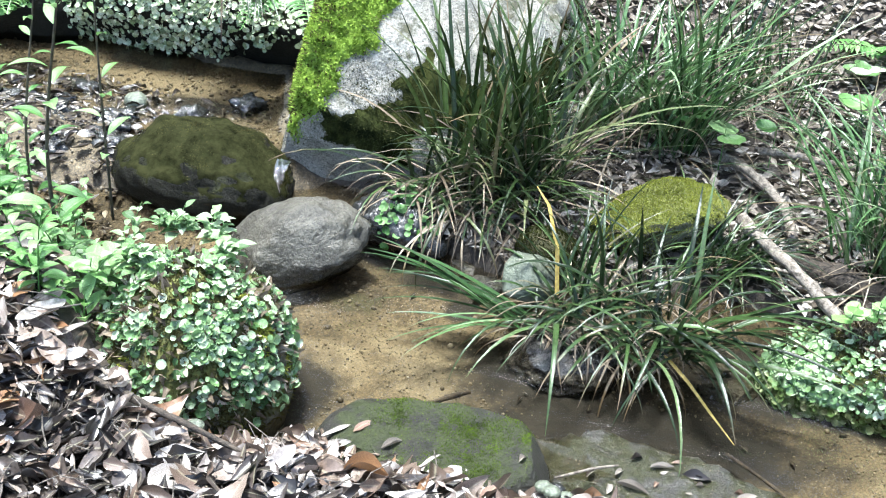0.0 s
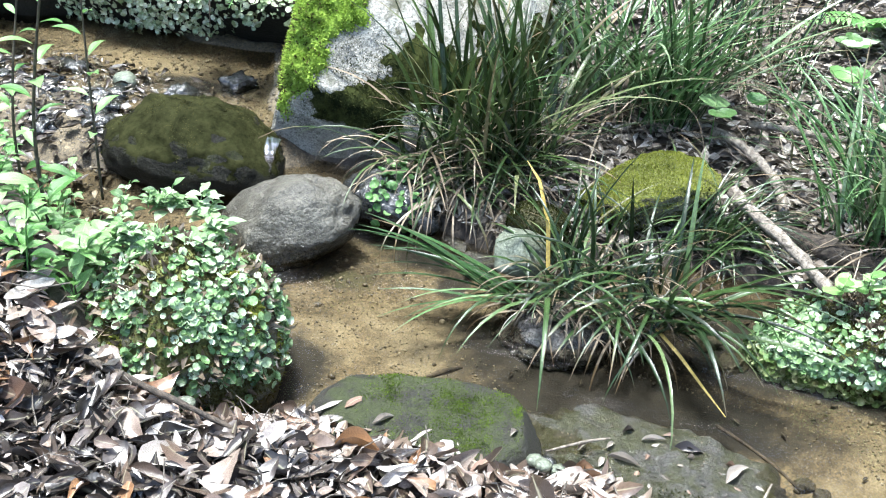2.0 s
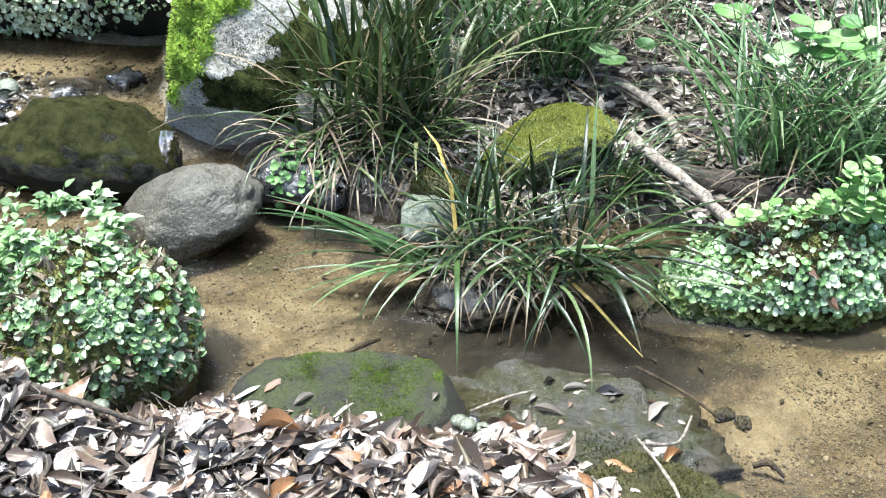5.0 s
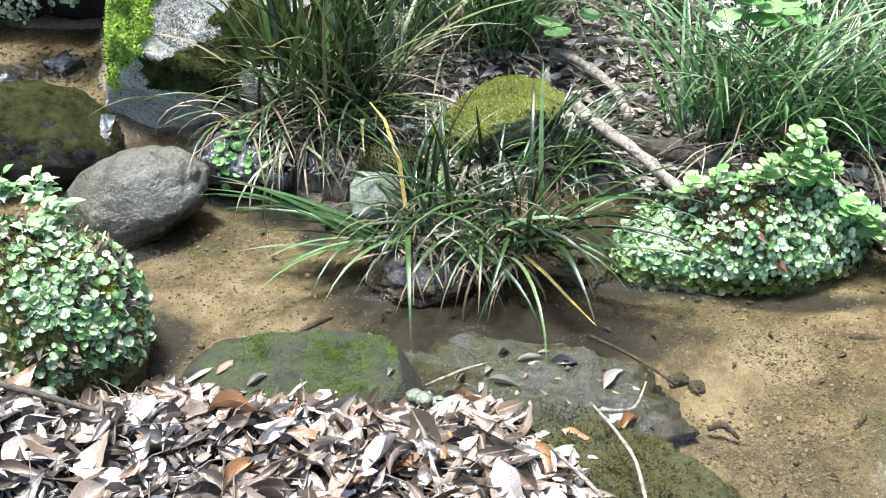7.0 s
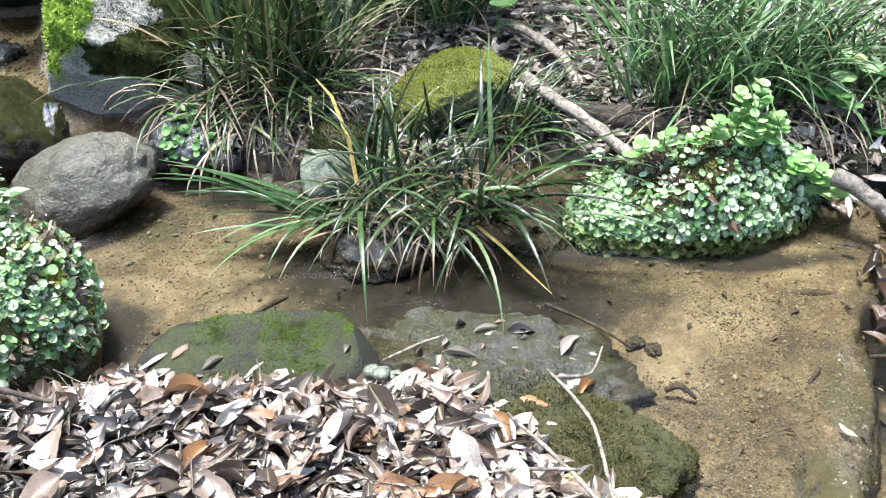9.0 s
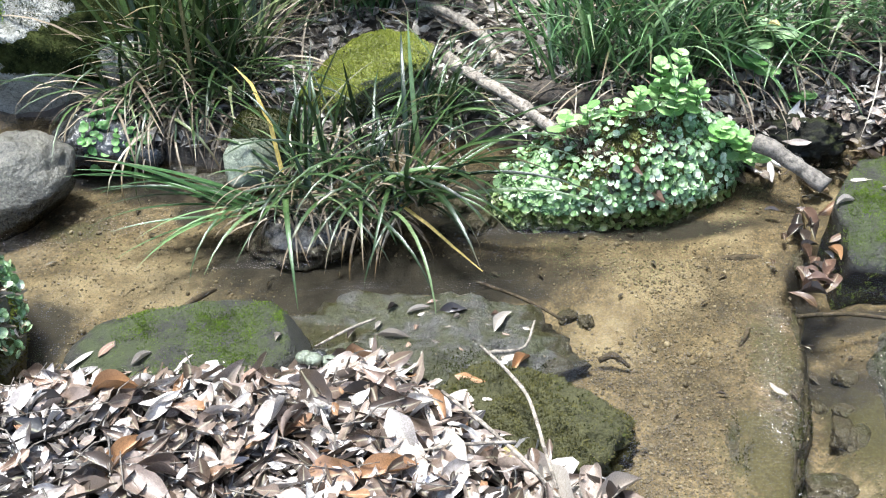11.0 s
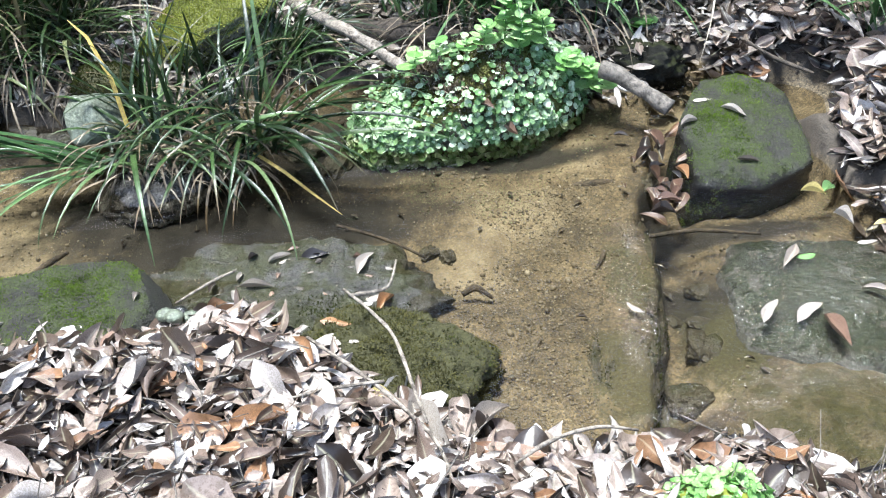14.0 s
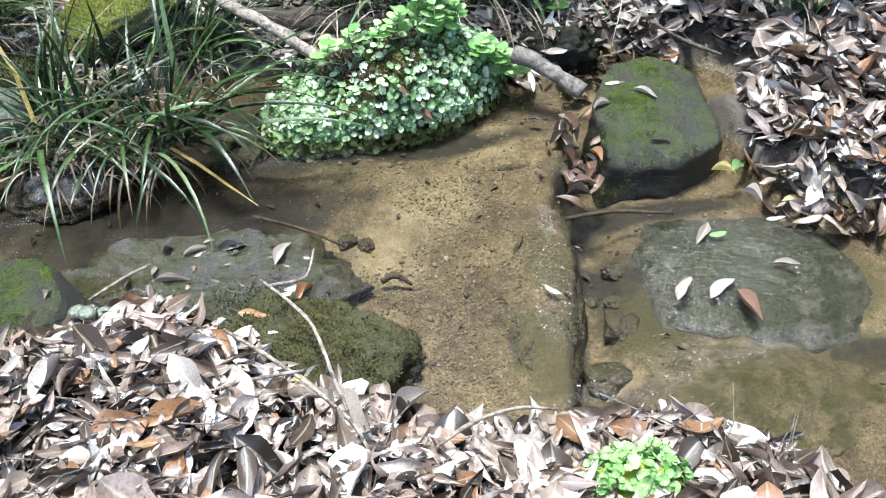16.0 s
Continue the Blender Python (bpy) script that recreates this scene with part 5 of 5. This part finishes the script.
limb("stick", [(0.58, 0.9, 0.15), (0.65, 0.94, 0.15), (0.73, 0.97, 0.13), (0.8, 0.98, 0.1)], [0.0035, 0.0035, 0.003, 0.002], BARK, "bent twig at the edge of the bank", "stick", sides=6)
limb("stick", [(0.03, 1.455, 0.05), (0.09, 1.51, 0.045), (0.142, 1.556, 0.035)], [0.003, 0.003, 0.002], BARK, "thin straight pale twig on the ledge", "stick", sides=6)
limb("stick", [(-0.29, 1.66, -0.02), (-0.25, 1.695, -0.012), (-0.22, 1.725, -0.015)], [0.006, 0.008, 0.004], DARK_BARK, "short dark twig sunk in the sand", "stick", sides=6)
limb("stick", [(0.59, 1.49, -0.03), (0.62, 1.492, -0.018), (0.65, 1.47, -0.03)], [0.006, 0.007, 0.003], DARK_BARK, "short dark twig sunk in the sand", "stick", sides=6)
limb("stick", [(0.88, 1.53, -0.035), (0.9, 1.56, -0.02), (0.91, 1.585, -0.03)], [0.004, 0.006, 0.003], DARK_BARK, "short dark twig sunk in the sand", "stick", sides=6)
limb("stick", [(0.9, 1.835, -0.04), (0.94, 1.825, -0.03), (1.0, 1.83, -0.035)], [0.009, 0.011, 0.006], DARK_BARK, "dark rotten twig sunk in the sand", "stick", sides=6)
limb("stick", [(1.42, 2.22, 0.1), (1.5, 2.15, 0.07), (1.56, 2.07, 0.07)], [0.005, 0.006, 0.004], DARK_BARK, "dark stick at the edge of the leaf heap", "stick", sides=6)
limb("stick", [(1.02, 1.62, -0.03), (1.12, 1.6, -0.01), (1.25, 1.57, -0.01)], [0.005, 0.005, 0.003], DARK_BARK, "dark wet twig caught below the flat rock", "stick", sides=6)
limb("stick", [(0.35, 1.73, -0.01), (0.45, 1.67, -0.012), (0.53, 1.6, -0.015)], [0.004, 0.004, 0.003], DARK_BARK, "dark straight twig under water", "stick", sides=6)

# fine twigs through the litter
twigs = []
for i in range(400):
    if i < 210:
        x, y = rng.uniform(-1.3, 1.3), rng.uniform(0.7, 1.35)
        if stream(x, y)[1] > -0.02:
            continue
    else:
        x, y = rng.uniform(-0.2, 2.3), rng.uniform(2.3, 3.6)
    a, size = rng.uniform(0, math.pi), rng.uniform(0.05, 0.2)
    z = float(height(x, y)) + rng.uniform(0.03, 0.07)
    rows = [np.array([x + math.cos(a) * size * k + rng.normal(0, 0.006), y + math.sin(a) * size * k + rng.normal(0, 0.006), z + rng.normal(0, 0.008)]) for k in (-0.5, -0.15, 0.15, 0.5)]
    w = rng.uniform(0.0008, 0.002)
    v = np.array([p + np.array([-math.sin(a) * c, math.cos(a) * c, u]) * w for p in rows for c, u in ((-1, 0), (0, 1), (1, 0), (0, -1))])
    f = np.array([[j * 4 + k, j * 4 + (k + 1) % 4, j * 4 + 4 + (k + 1) % 4, j * 4 + 4 + k] for j in range(3) for k in range(4)])
    twigs.append((v, f, v[:, :2]))
tagged(mesh_object("twig_scatter", joined_mesh("twig_scatter", twigs), GREY_BARK), "fine grey twigs strewn through the dead leaves", "twigs", kind="stuff")

# ---- single leaves on the rocks and the water ----
bpy.context.view_layer.update()
GRAPH = bpy.context.evaluated_depsgraph_get()


def top_of(x, y, above):
    hit, place, *_ = scene.ray_cast(GRAPH, Vector((x, y, above)), Vector((0, 0, -1)))
    return place.z if hit else above


def fallen_leaf(x, y, above, turn, length, material, label, width=0.36, curl=0.06, tilt=0.0, group="single fallen leaves"):
    r = np.random.default_rng(int(x * 1000) + int(y * 7000) + 9000)
    shape = leaf_template(width * 0.85, curl * r.uniform(0.5, 3.0), r.uniform(-0.3, 1.2), r.uniform(0.75, 1.1), 10, 6, r.uniform(-0.7, 0.7))
    shape[0][:, 0] *= 1 + 0.12 * np.sin(shape[0][:, 1] * 11 + x * 90)
    shape[0][:, 0] += 0.05 * np.sin(shape[0][:, 1] * 4 + y * 50)
    ob = mesh_object("fallen_leaf", joined_mesh("fallen_leaf", [(shape[0] - np.array([0, 0.5, 0]), shape[1], shape[2])]), material)
    z = top_of(x, y, above) + 0.002 + abs(curl) * length * 0.08
    ob.matrix_world = pose(x, y, z, tilt, 0, turn - 90) @ Matrix.Scale(length, 4)
    return tagged(ob, label, "leaf", group)


for row in [
    (0.227, 1.606, 0.2, 28, 0.052, PALE_LEAF, "small bleached leaf on the wet ledge", 0.25),
    (0.4, 1.565, 0.2, 59, 0.075, PALE_LEAF, "white curled leaf on the wet ledge", 0.35),
    (0.408, 1.457, 0.25, 28, 0.07, PALE_LEAF, "white oval leaf beside the mossy rock", 0.42),
    (0.43, 1.44, 0.25, 55, 0.063, ORANGE_LEAF, "orange-brown leaf under a twig", 0.36),
    (0.179, 1.515, 0.2, -11, 0.069, GREY_LEAF, "narrow grey leaf on the wet ledge", 0.24),
    (0.3, 1.6, 0.2, 20, 0.07, DARK_LEAF, "dark rotten curled leaf on the ledge", 0.5),
    (0.33, 1.35, 0.3, -11, 0.06, ORANGE_LEAF, "orange leaf on the edge of the bank", 0.5),
    (0.33, 1.3, 0.3, -5, 0.1, PALE_LEAF, "pale long leaf on the edge of the bank", 0.4),
    (1.461, 1.506, 0.1, 1, 0.048, PALE_LEAF, "small white leaf on the wet slab", 0.3),
    (1.531, 1.493, 0.1, 10, 0.08, PALE_LEAF, "white pointed leaf on the wet slab", 0.33),
    (1.282, 1.487, 0.1, 55, 0.084, PALE_LEAF, "white folded leaf on the wet slab", 0.3),
    (1.312, 1.478, 0.1, 10, 0.045, HERB, "small green leaf on the wet slab", 0.5),
    (1.415, 1.36, 0.1, -13, 0.058, PALE_LEAF, "white leaf on the wet slab", 0.34),
    (1.175, 1.326, 0.1, 53, 0.079, PALE_LEAF, "white twisted leaf on the wet slab", 0.33),
    (1.252, 1.314, 0.1, 33, 0.085, PALE_LEAF, "pale tattered leaf on the wet slab", 0.38),
    (1.281, 1.255, 0.1, -81, 0.092, BROWN_LEAF, "pinkish brown leaf on the wet slab", 0.34),
    (0.916, 1.372, 0.1, -52, 0.046, PALE_LEAF, "wet white leaf on the lip of the step", 0.4),
    (1.148, 1.802, 0.1, -77, 0.05, ORANGE_LEAF, "orange leaf caught below the flat rock", 0.5),
    (1.086, 1.703, 0.1, -7, 0.06, BROWN_LEAF, "yellow-brown leaf caught in the crack", 0.4),
    (1.06, 1.661, 0.1, -13, 0.06, DARK_LEAF, "dark rotten leaf caught in the crack", 0.45),
    (1.11, 1.74, 0.1, 80, 0.08, BROWN_LEAF, "brown wet leaf caught in the crack", 0.4),
    (1.09, 1.86, 0.1, 100, 0.07, DARK_LEAF, "dark wet leaf caught in the crack", 0.4),
    (1.264, 2.023, 0.3, -4, 0.052, PALE_LEAF, "white leaf on the mossy flat rock", 0.33),
    (1.316, 1.959, 0.3, -38, 0.068, PALE_LEAF, "white leaf on the mossy flat rock", 0.3),
    (1.204, 1.94, 0.3, 15, 0.05, PALE_LEAF, "white leaf on the mossy flat rock", 0.4),
    (1.293, 1.783, 0.3, -24, 0.051, GREY_LEAF, "small torn leaf on the mossy flat rock", 0.3),
    (1.19, 1.99, 0.3, 50, 0.1, BROWN_LEAF, "large curled brown leaf by the branch", 0.35),
    (1.449, 1.687, 0.3, 25, 0.04, HERB, "small green leaf on the leaf heap", 0.6),
    (1.442, 1.588, 0.2, -52, 0.05, PALE_LEAF, "white leaf at the water's edge", 0.5),
    (1.414, 1.686, 0.2, -23, 0.055, YELLOW_LEAF, "yellowish leaf at the water's edge", 0.4),
    (1.527, 1.561, 0.2, -2, 0.055, YELLOW_LEAF, "yellow leaf at the water's edge", 0.4),
    (-0.364, 1.432, 0.3, 56, 0.055, BROWN_LEAF, "rolled brown leaf on the flat rock", 0.4),
    (-0.41, 1.403, 0.3, 44, 0.075, PALE_LEAF, "narrow tan leaf on the flat rock", 0.2),
    (-0.291, 1.399, 0.3, 41, 0.05, PALE_LEAF, "small white leaf on the flat rock", 0.3),
    (-0.035, 1.439, 0.3, 64, 0.024, PALE_LEAF, "tiny white leaf on the flat rock", 0.5),
    (0.396, 1.125, 0.4, -24, 0.05, YELLOW_LEAF, "pale yellow leaf on the leaf bank", 0.7),
    (0.467, 1.008, 0.4, -77, 0.17, PALE_LEAF, "very large bleached leaf on the leaf bank", 0.3),
    (0.564, 1.048, 0.4, 39, 0.118, PALE_LEAF, "long bleached leaf at the bank's edge", 0.33),
    (-0.857, 1.07, 0.5, 75, 0.06, BROWN_LEAF, "broad brown leaf on the leaf bank", 0.7),
    (-0.212, 1.027, 0.4, 60, 0.11, ORANGE_LEAF, "orange-brown pointed leaf on the bank", 0.32),
    (-0.273, 1.206, 0.4, 15, 0.085, ORANGE_LEAF, "rust-coloured curled leaf on the bank", 0.4),
    (-0.064, 1.287, 0.4, 70, 0.09, BROWN_LEAF, "reddish brown leaf on the bank", 0.36),
    (0.2, 1.0, 0.4, 15, 0.1, ORANGE_LEAF, "orange-brown curled leaf on the bank", 0.5),
    (0.95, 0.77, 0.4, -20, 0.09, ORANGE_LEAF, "orange leaf beside the small green plant", 0.45),
    (0.72, 2.0, 0.5, -50, 0.06, BROWN_LEAF, "brown leaf caught on the leafy boulder", 0.4),
    (0.78, 1.99, 0.5, -40, 0.045, BROWN_LEAF, "small brown leaf caught on the leafy boulder", 0.5),
    (1.06, 2.22, 0.5, -30, 0.03, YELLOW_LEAF, "small yellow leaf on the far bank", 0.6),
]:
    fallen_leaf(*row)

for k in range(22):
    a, q = 2.399 * k, math.sqrt((k + 0.5) / 22)
    fallen_leaf(0.26 + 0.19 * q * math.cos(a), 1.54 + 0.1 * q * math.sin(a), 0.12, 67 * k, 0.014 + 0.004 * (k * 7 % 5), (PALE_LEAF, BROWN_LEAF, DARK_LEAF)[k % 3], "small broken bit of leaf on the wet ledge", 0.5, 0.03, 0, "leaf bits on the ledge")
crack_rng = np.random.default_rng(61)
for k in range(26):
    y = crack_rng.uniform(1.64, 1.97)
    x = 1.075 + (y - 1.7) * 0.1 + crack_rng.normal(0, 0.03)
    fallen_leaf(x, y, 0.06, crack_rng.uniform(0, 360), crack_rng.uniform(0.03, 0.075), (WET_LEAF, DARK_LEAF, WET_LEAF, DARK_LEAF, WET_LEAF, BROWN_LEAF)[k % 6], "wet brown leaf packed in the crack", 0.42, 0.12, crack_rng.uniform(-25, 25), "leaves packed in the crack")


# ---- leafy plants ----
def plant(name, at, label, tall, lean, leaves, size, width, material, start=0.25, rise=0.3, seed=0, stem=0.003, curl=0.5, category="plant", group="", pairs=False, round_leaf=False):
    """A stem with leaves turning about it."""
    r = np.random.default_rng(500 + seed)
    ob = thing(name, at, label, category, group)
    sway = r.normal(0, 0.02 * tall, 2)
    pts = [(lean[0] * k * k + sway[0] * math.sin(5 * k), lean[1] * k * k + sway[1] * math.sin(5 * k), tall * k) for k in (0, 0.2, 0.4, 0.6, 0.8, 1.0)]
    part("stem", tube(pts, [stem, stem * 0.92, stem * 0.84, stem * 0.7, stem * 0.55, stem * 0.35], 5, 0.05), STEM if stem > 0.0035 else HERB, ob)
    if round_leaf:
        shapes = [(v + np.array([0, 0.15, 0]), f, u) for v, f, u in (round_template(0.2, 0.02), round_template(-0.15, 0.03), round_template(0.1, 0.0))]
    else:
        shapes = [leaf_template(width * r.uniform(0.85, 1.15), curl * r.uniform(0.4, 1.2), 0.12, 1.0, 6, 4, r.uniform(-0.3, 0.3), 0.08) for _ in range(3)]
    meshes = [joined_mesh("leaf", [t]) for t in shapes]
    turn = r.uniform(0, 6.28)
    for i in range(leaves):
        k = start + (1 - start) * (i + 0.5) / leaves
        turn += math.pi if pairs and i % 2 else 2.4 + r.normal(0, 0.25)
        d = np.array([math.cos(turn), math.sin(turn), rise + r.normal(0, 0.15)])
        m = basis(d, np.array([0.0, 0.0, 1.0]) + r.normal(0, 0.15, 3))
        leaf = mesh_object("leaf", meshes[i % 3], material, ob)
        p = np.array([lean[0] * k * k + sway[0] * math.sin(5 * k), lean[1] * k * k + sway[1] * math.sin(5 * k), tall * k])
        leaf.matrix_local = as_matrix(m, p, size * r.uniform(0.7, 1.15) * (0.75 + 0.4 * (1 - k)))
    return ob


plant("sapling", (-1.17, 1.6, 0.17), "tall thin sapling with a dark stem and pale narrow leaves", 0.72, (0.08, 0.0), 15, 0.085, 0.36, HERB, 0.12, 0.25, 1, 0.005, group="saplings on the bank")
plant("sapling", (-1.24, 1.9, 0.1), "thin sapling with a dark stem and few leaves", 0.68, (0.02, 0.0), 10, 0.07, 0.36, HERB, 0.25, 0.25, 2, 0.0038, group="saplings on the bank")
plant("sapling", (-1.3, 1.7, 0.17), "thin young sapling with narrow leaves", 0.62, (0.05, 0.02), 13, 0.065, 0.36, HERB, 0.15, 0.3, 3, 0.004, group="saplings on the bank")
plant("sapling", (-1.45, 1.8, 0.15), "thin young sapling with narrow leaves", 0.5, (-0.05, 0.02), 11, 0.06, 0.36, HERB, 0.15, 0.3, 4, 0.004, group="saplings on the bank")
plant("seedling", (-0.97, 1.385, 0.12), "seedling with long bright green leaves", 0.15, (0.02, -0.01), 7, 0.095, 0.36, SPRIG, 0.45, 0.7, 5)
plant("seedling", (-1.05, 1.4, 0.13), "broad-leaved fresh green seedling on the bank", 0.13, (0.0, -0.02), 8, 0.085, 0.55, HERB, 0.4, 0.35, 6)
plant("seedling", (-1.0, 1.46, 0.18), "broad-leaved fresh green seedling on the bank", 0.14, (0.03, -0.02), 8, 0.085, 0.5, HERB, 0.4, 0.3, 7)
herb_rng = np.random.default_rng(77)
for k in range(56):
    x, y = herb_rng.uniform(-1.7, -0.9), herb_rng.uniform(1.34, 1.82)
    if x > -1.0:
        y = max(y, 1.6)
    plant("herb", on_ground(x, y), "low herb with fresh pale green leaves", herb_rng.uniform(0.08, 0.24), (herb_rng.normal(0, 0.03), herb_rng.normal(-0.02, 0.03)), int(herb_rng.integers(8, 15)), herb_rng.uniform(0.04, 0.065), herb_rng.uniform(0.42, 0.6), HERB if k % 4 else CRESS, 0.25, 0.15, 20 + k, 0.002, group="herbs on the near bank")
for k in range(72):
    x, y = herb_rng.uniform(-1.32, -0.82), herb_rng.uniform(1.58, 1.82)
    plant("herb", on_ground(x, y, -0.01), "herb with fresh pale leaves at the water's edge", herb_rng.uniform(0.06, 0.2), (herb_rng.normal(0, 0.05), herb_rng.normal(-0.01, 0.05)), int(herb_rng.integers(7, 12)), herb_rng.uniform(0.026, 0.055), herb_rng.uniform(0.34, 0.56), HERB if k % 3 else CRESS, 0.1, 0.1, 420 + k, 0.002, group="herbs on the near bank")
for k in range(26):
    a = herb_rng.uniform(0, 6.28)
    x, y = -0.86 + 0.12 * math.cos(a), 1.58 + 0.09 * math.sin(a)
    plant("herb", (x, y, 0.27 + 0.03 * herb_rng.random()), "low herb rooted on the leafy boulder", herb_rng.uniform(0.02, 0.06), (herb_rng.normal(0, 0.02), herb_rng.normal(0, 0.02)), 9, herb_rng.uniform(0.026, 0.045), 0.55, CRESS, 0.0, 0.15, 320 + k, 0.0015, group="herbs on the boulder")
for k, (x, y, z, tall, n, size) in enumerate([(0.57, 2.1, 0.14, 0.07, 5, 0.045), (0.62, 2.11, 0.16, 0.06, 5, 0.035), (0.74, 2.13, 0.17, 0.08, 9, 0.04), (0.79, 2.14, 0.18, 0.13, 14, 0.042), (0.83, 2.14, 0.18, 0.16, 16, 0.042), (0.88, 2.14, 0.17, 0.09, 12, 0.042), (0.82, 2.1, 0.17, 0.1, 12, 0.038), (0.95, 2.12, 0.1, 0.06, 9, 0.042), (1.0, 2.12, 0.05, 0.07, 10, 0.042), (1.03, 2.1, 0.04, 0.05, 8, 0.04), (0.93, 2.08, 0.12, 0.05, 8, 0.035), (0.69, 2.1, 0.17, 0.06, 7, 0.035)]):
    plant("sprig", (x, y, z), "sprig of soft light green oval leaves", tall, (0.0, -0.01), n, size, 0.6, SPRIG, 0.15, 0.3, 90 + k, 0.002, group="sprigs on the leafy boulder", round_leaf=True)
for k, (x, y, z, n, size) in enumerate([(0.2, 2.8, 0.28, 2, 0.1), (0.34, 2.91, 0.28, 2, 0.08), (0.09, 2.88, 0.28, 2, 0.075), (0.58, 3.42, 0.3, 5, 0.1), (0.58, 3.17, 0.28, 4, 0.09), (0.72, 2.66, 0.46, 6, 0.09), (0.65, 2.6, 0.4, 5, 0.08), (0.8, 2.64, 0.43, 6, 0.085), (0.86, 2.8, 0.4, 6, 0.09), (1.13, 2.45, 0.25, 4, 0.09), (1.09, 2.42, 0.18, 4, 0.085), (1.2, 2.4, 0.08, 5, 0.08), (1.3, 2.75, 0.3, 5, 0.08)]):
    g = float(height(x, y))
    plant("broadleaf_plant", (x, y, g), "broad heart-shaped bright green leaves on thin stalks", z - g, (0.0, -0.02), n, size, 0.75, HERB if k % 3 else CRESS, 0.75, 0.1, 120 + k, 0.0022, group="broad-leaved plants on the far bank", round_leaf=True)


def fern(at, fronds, size, fan, label, seed):
    r = np.random.default_rng(seed)
    ob = thing("fern", at, label, "fern", "ferns")
    pinna = leaf_template(0.28, 0.3, 0.2, 0.7, 3, 2)
    for i in range(fronds):
        turn = r.normal(*fan)
        pieces = []
        for j in range(34):
            k = (j // 2 + 1) / 17
            y, z = k * math.cos(0.9 * k - 0.5), 0.5 * k - 0.55 * k * k
            s = 0.32 * (1 - k) ** 0.8 * min(1, k * 5) + 0.02
            side = 1 if j % 2 else -1
            pieces.append(placed(pinna, basis((side, 0.35, -0.1), (0, 0, 1)), (0, y, z), s))
        stem = [np.array([[sx * 0.006, k * math.cos(0.9 * k - 0.5), 0.5 * k - 0.55 * k * k] for k in np.linspace(0, 1, 9) for sx in (-1, 1)]), np.array([[2 * a, 2 * a + 1, 2 * a + 3, 2 * a + 2] for a in range(8)])]
        pieces.append((stem[0], stem[1], stem[0][:, :2]))
        frond = mesh_object("frond", joined_mesh("frond", pieces), HERB, ob)
        frond.matrix_local = pose(0, 0, 0, r.uniform(-10, 25), 0, math.degrees(turn)) @ Matrix.Scale(size * r.uniform(0.8, 1.2), 4)


fern((-1.2, 2.95, 0.4), 6, 0.28, (math.pi, 0.7), "dark green fern hanging beside the mossy boulder", 31)
fern((-1.5, 2.98, 0.42), 4, 0.24, (math.pi, 0.6), "dark green fern on the leafy boulder", 33)
fern((0.66, 3.6, float(height(0.66, 3.6))), 5, 0.3, (math.pi * 0.9, 0.8), "bright green fern on the far bank", 32)
fern((-2.2, 2.9, 0.25), 5, 0.25, (math.pi, 0.8), "dark green fern by the upper stream", 34)

# the bright small plant at the near bank
cushion = thing("clover_cushion", (0.85, 0.765, 0.15), "cushion of tiny bright green leaves on the litter", "plant")
cushion_base = part("base", rock_mesh((0.07, 0.055, 0.05), 61, 3, 0.15), OLIVE_MOSS, cushion)
overgrow(cushion_base, cushion, 480, 200, 0.014, SPRIG, lambda p, n: n[:, 2] > -0.2, 0.012, 0.1, "tiny bright leaves")


# yellowed sedge blades
def lone_blade(points, width, material, label):
    bm = bmesh.new()
    uv = bm.loops.layers.uv.new("UVMap")
    rows = []
    for i, p in enumerate(points):
        d = (Vector(points[min(i + 1, len(points) - 1)]) - Vector(points[max(i - 1, 0)])).normalized()
        x = d.cross(Vector((0, -0.6, 0.8))).normalized()
        w = width * (1 - (i / (len(points) - 0.8)) ** 3) * 0.5
        rows.append([bm.verts.new(Vector(p) + x * w * s + Vector((0, 0, 0.3 * w * abs(s)))) for s in (-1, 0, 1)])
    for i, (a, b) in enumerate(zip(rows, rows[1:])):
        for k in range(2):
            face = bm.faces.new((a[k], a[k + 1], b[k + 1], b[k]))
            for loop, u in zip(face.loops, ((k / 2, i), (k / 2 + 0.5, i), (k / 2 + 0.5, i + 1), (k / 2, i + 1))):
                loop[uv].uv = (u[0], u[1] / (len(rows) - 1))
    tagged(part("blade", bm, material), label, "grass")


lone_blade([(-0.1, 2.02, 0.1), (-0.12, 2.06, 0.2), (-0.16, 2.1, 0.29), (-0.2, 2.13, 0.32)], 0.01, YELLOW_BLADE, "yellowed sedge blade standing in the tuft")
lone_blade([(0.17, 1.96, 0.05), (0.243, 1.893, 0.03), (0.302, 1.822, 0.016), (0.364, 1.747, 0.005)], 0.008, YELLOW_BLADE, "yellowed sedge blade trailing on the water")

# the little fall between the dark boulder and the large one
fall = bmesh.new()
rows = []
for i in range(13):
    k = i / 12
    y, z = 2.42 - 0.15 * k, 0.085 - 0.09 * k ** 2.2
    rows.append([fall.verts.new((-1.005 + 0.03 * k + (j / 8 - 0.5) * (0.045 - 0.02 * k), y, z + 0.006 * noise.noise(Vector((j * 1.7, k * 4, 0))))) for j in range(9)])
for a, b in zip(rows, rows[1:]):
    for j in range(8):
        fall.faces.new((a[j], a[j + 1], b[j + 1], b[j]))
tagged(part("water_fall", fall, FAST_WATER), "small glassy spill of water between the boulders", "water", kind="structure")
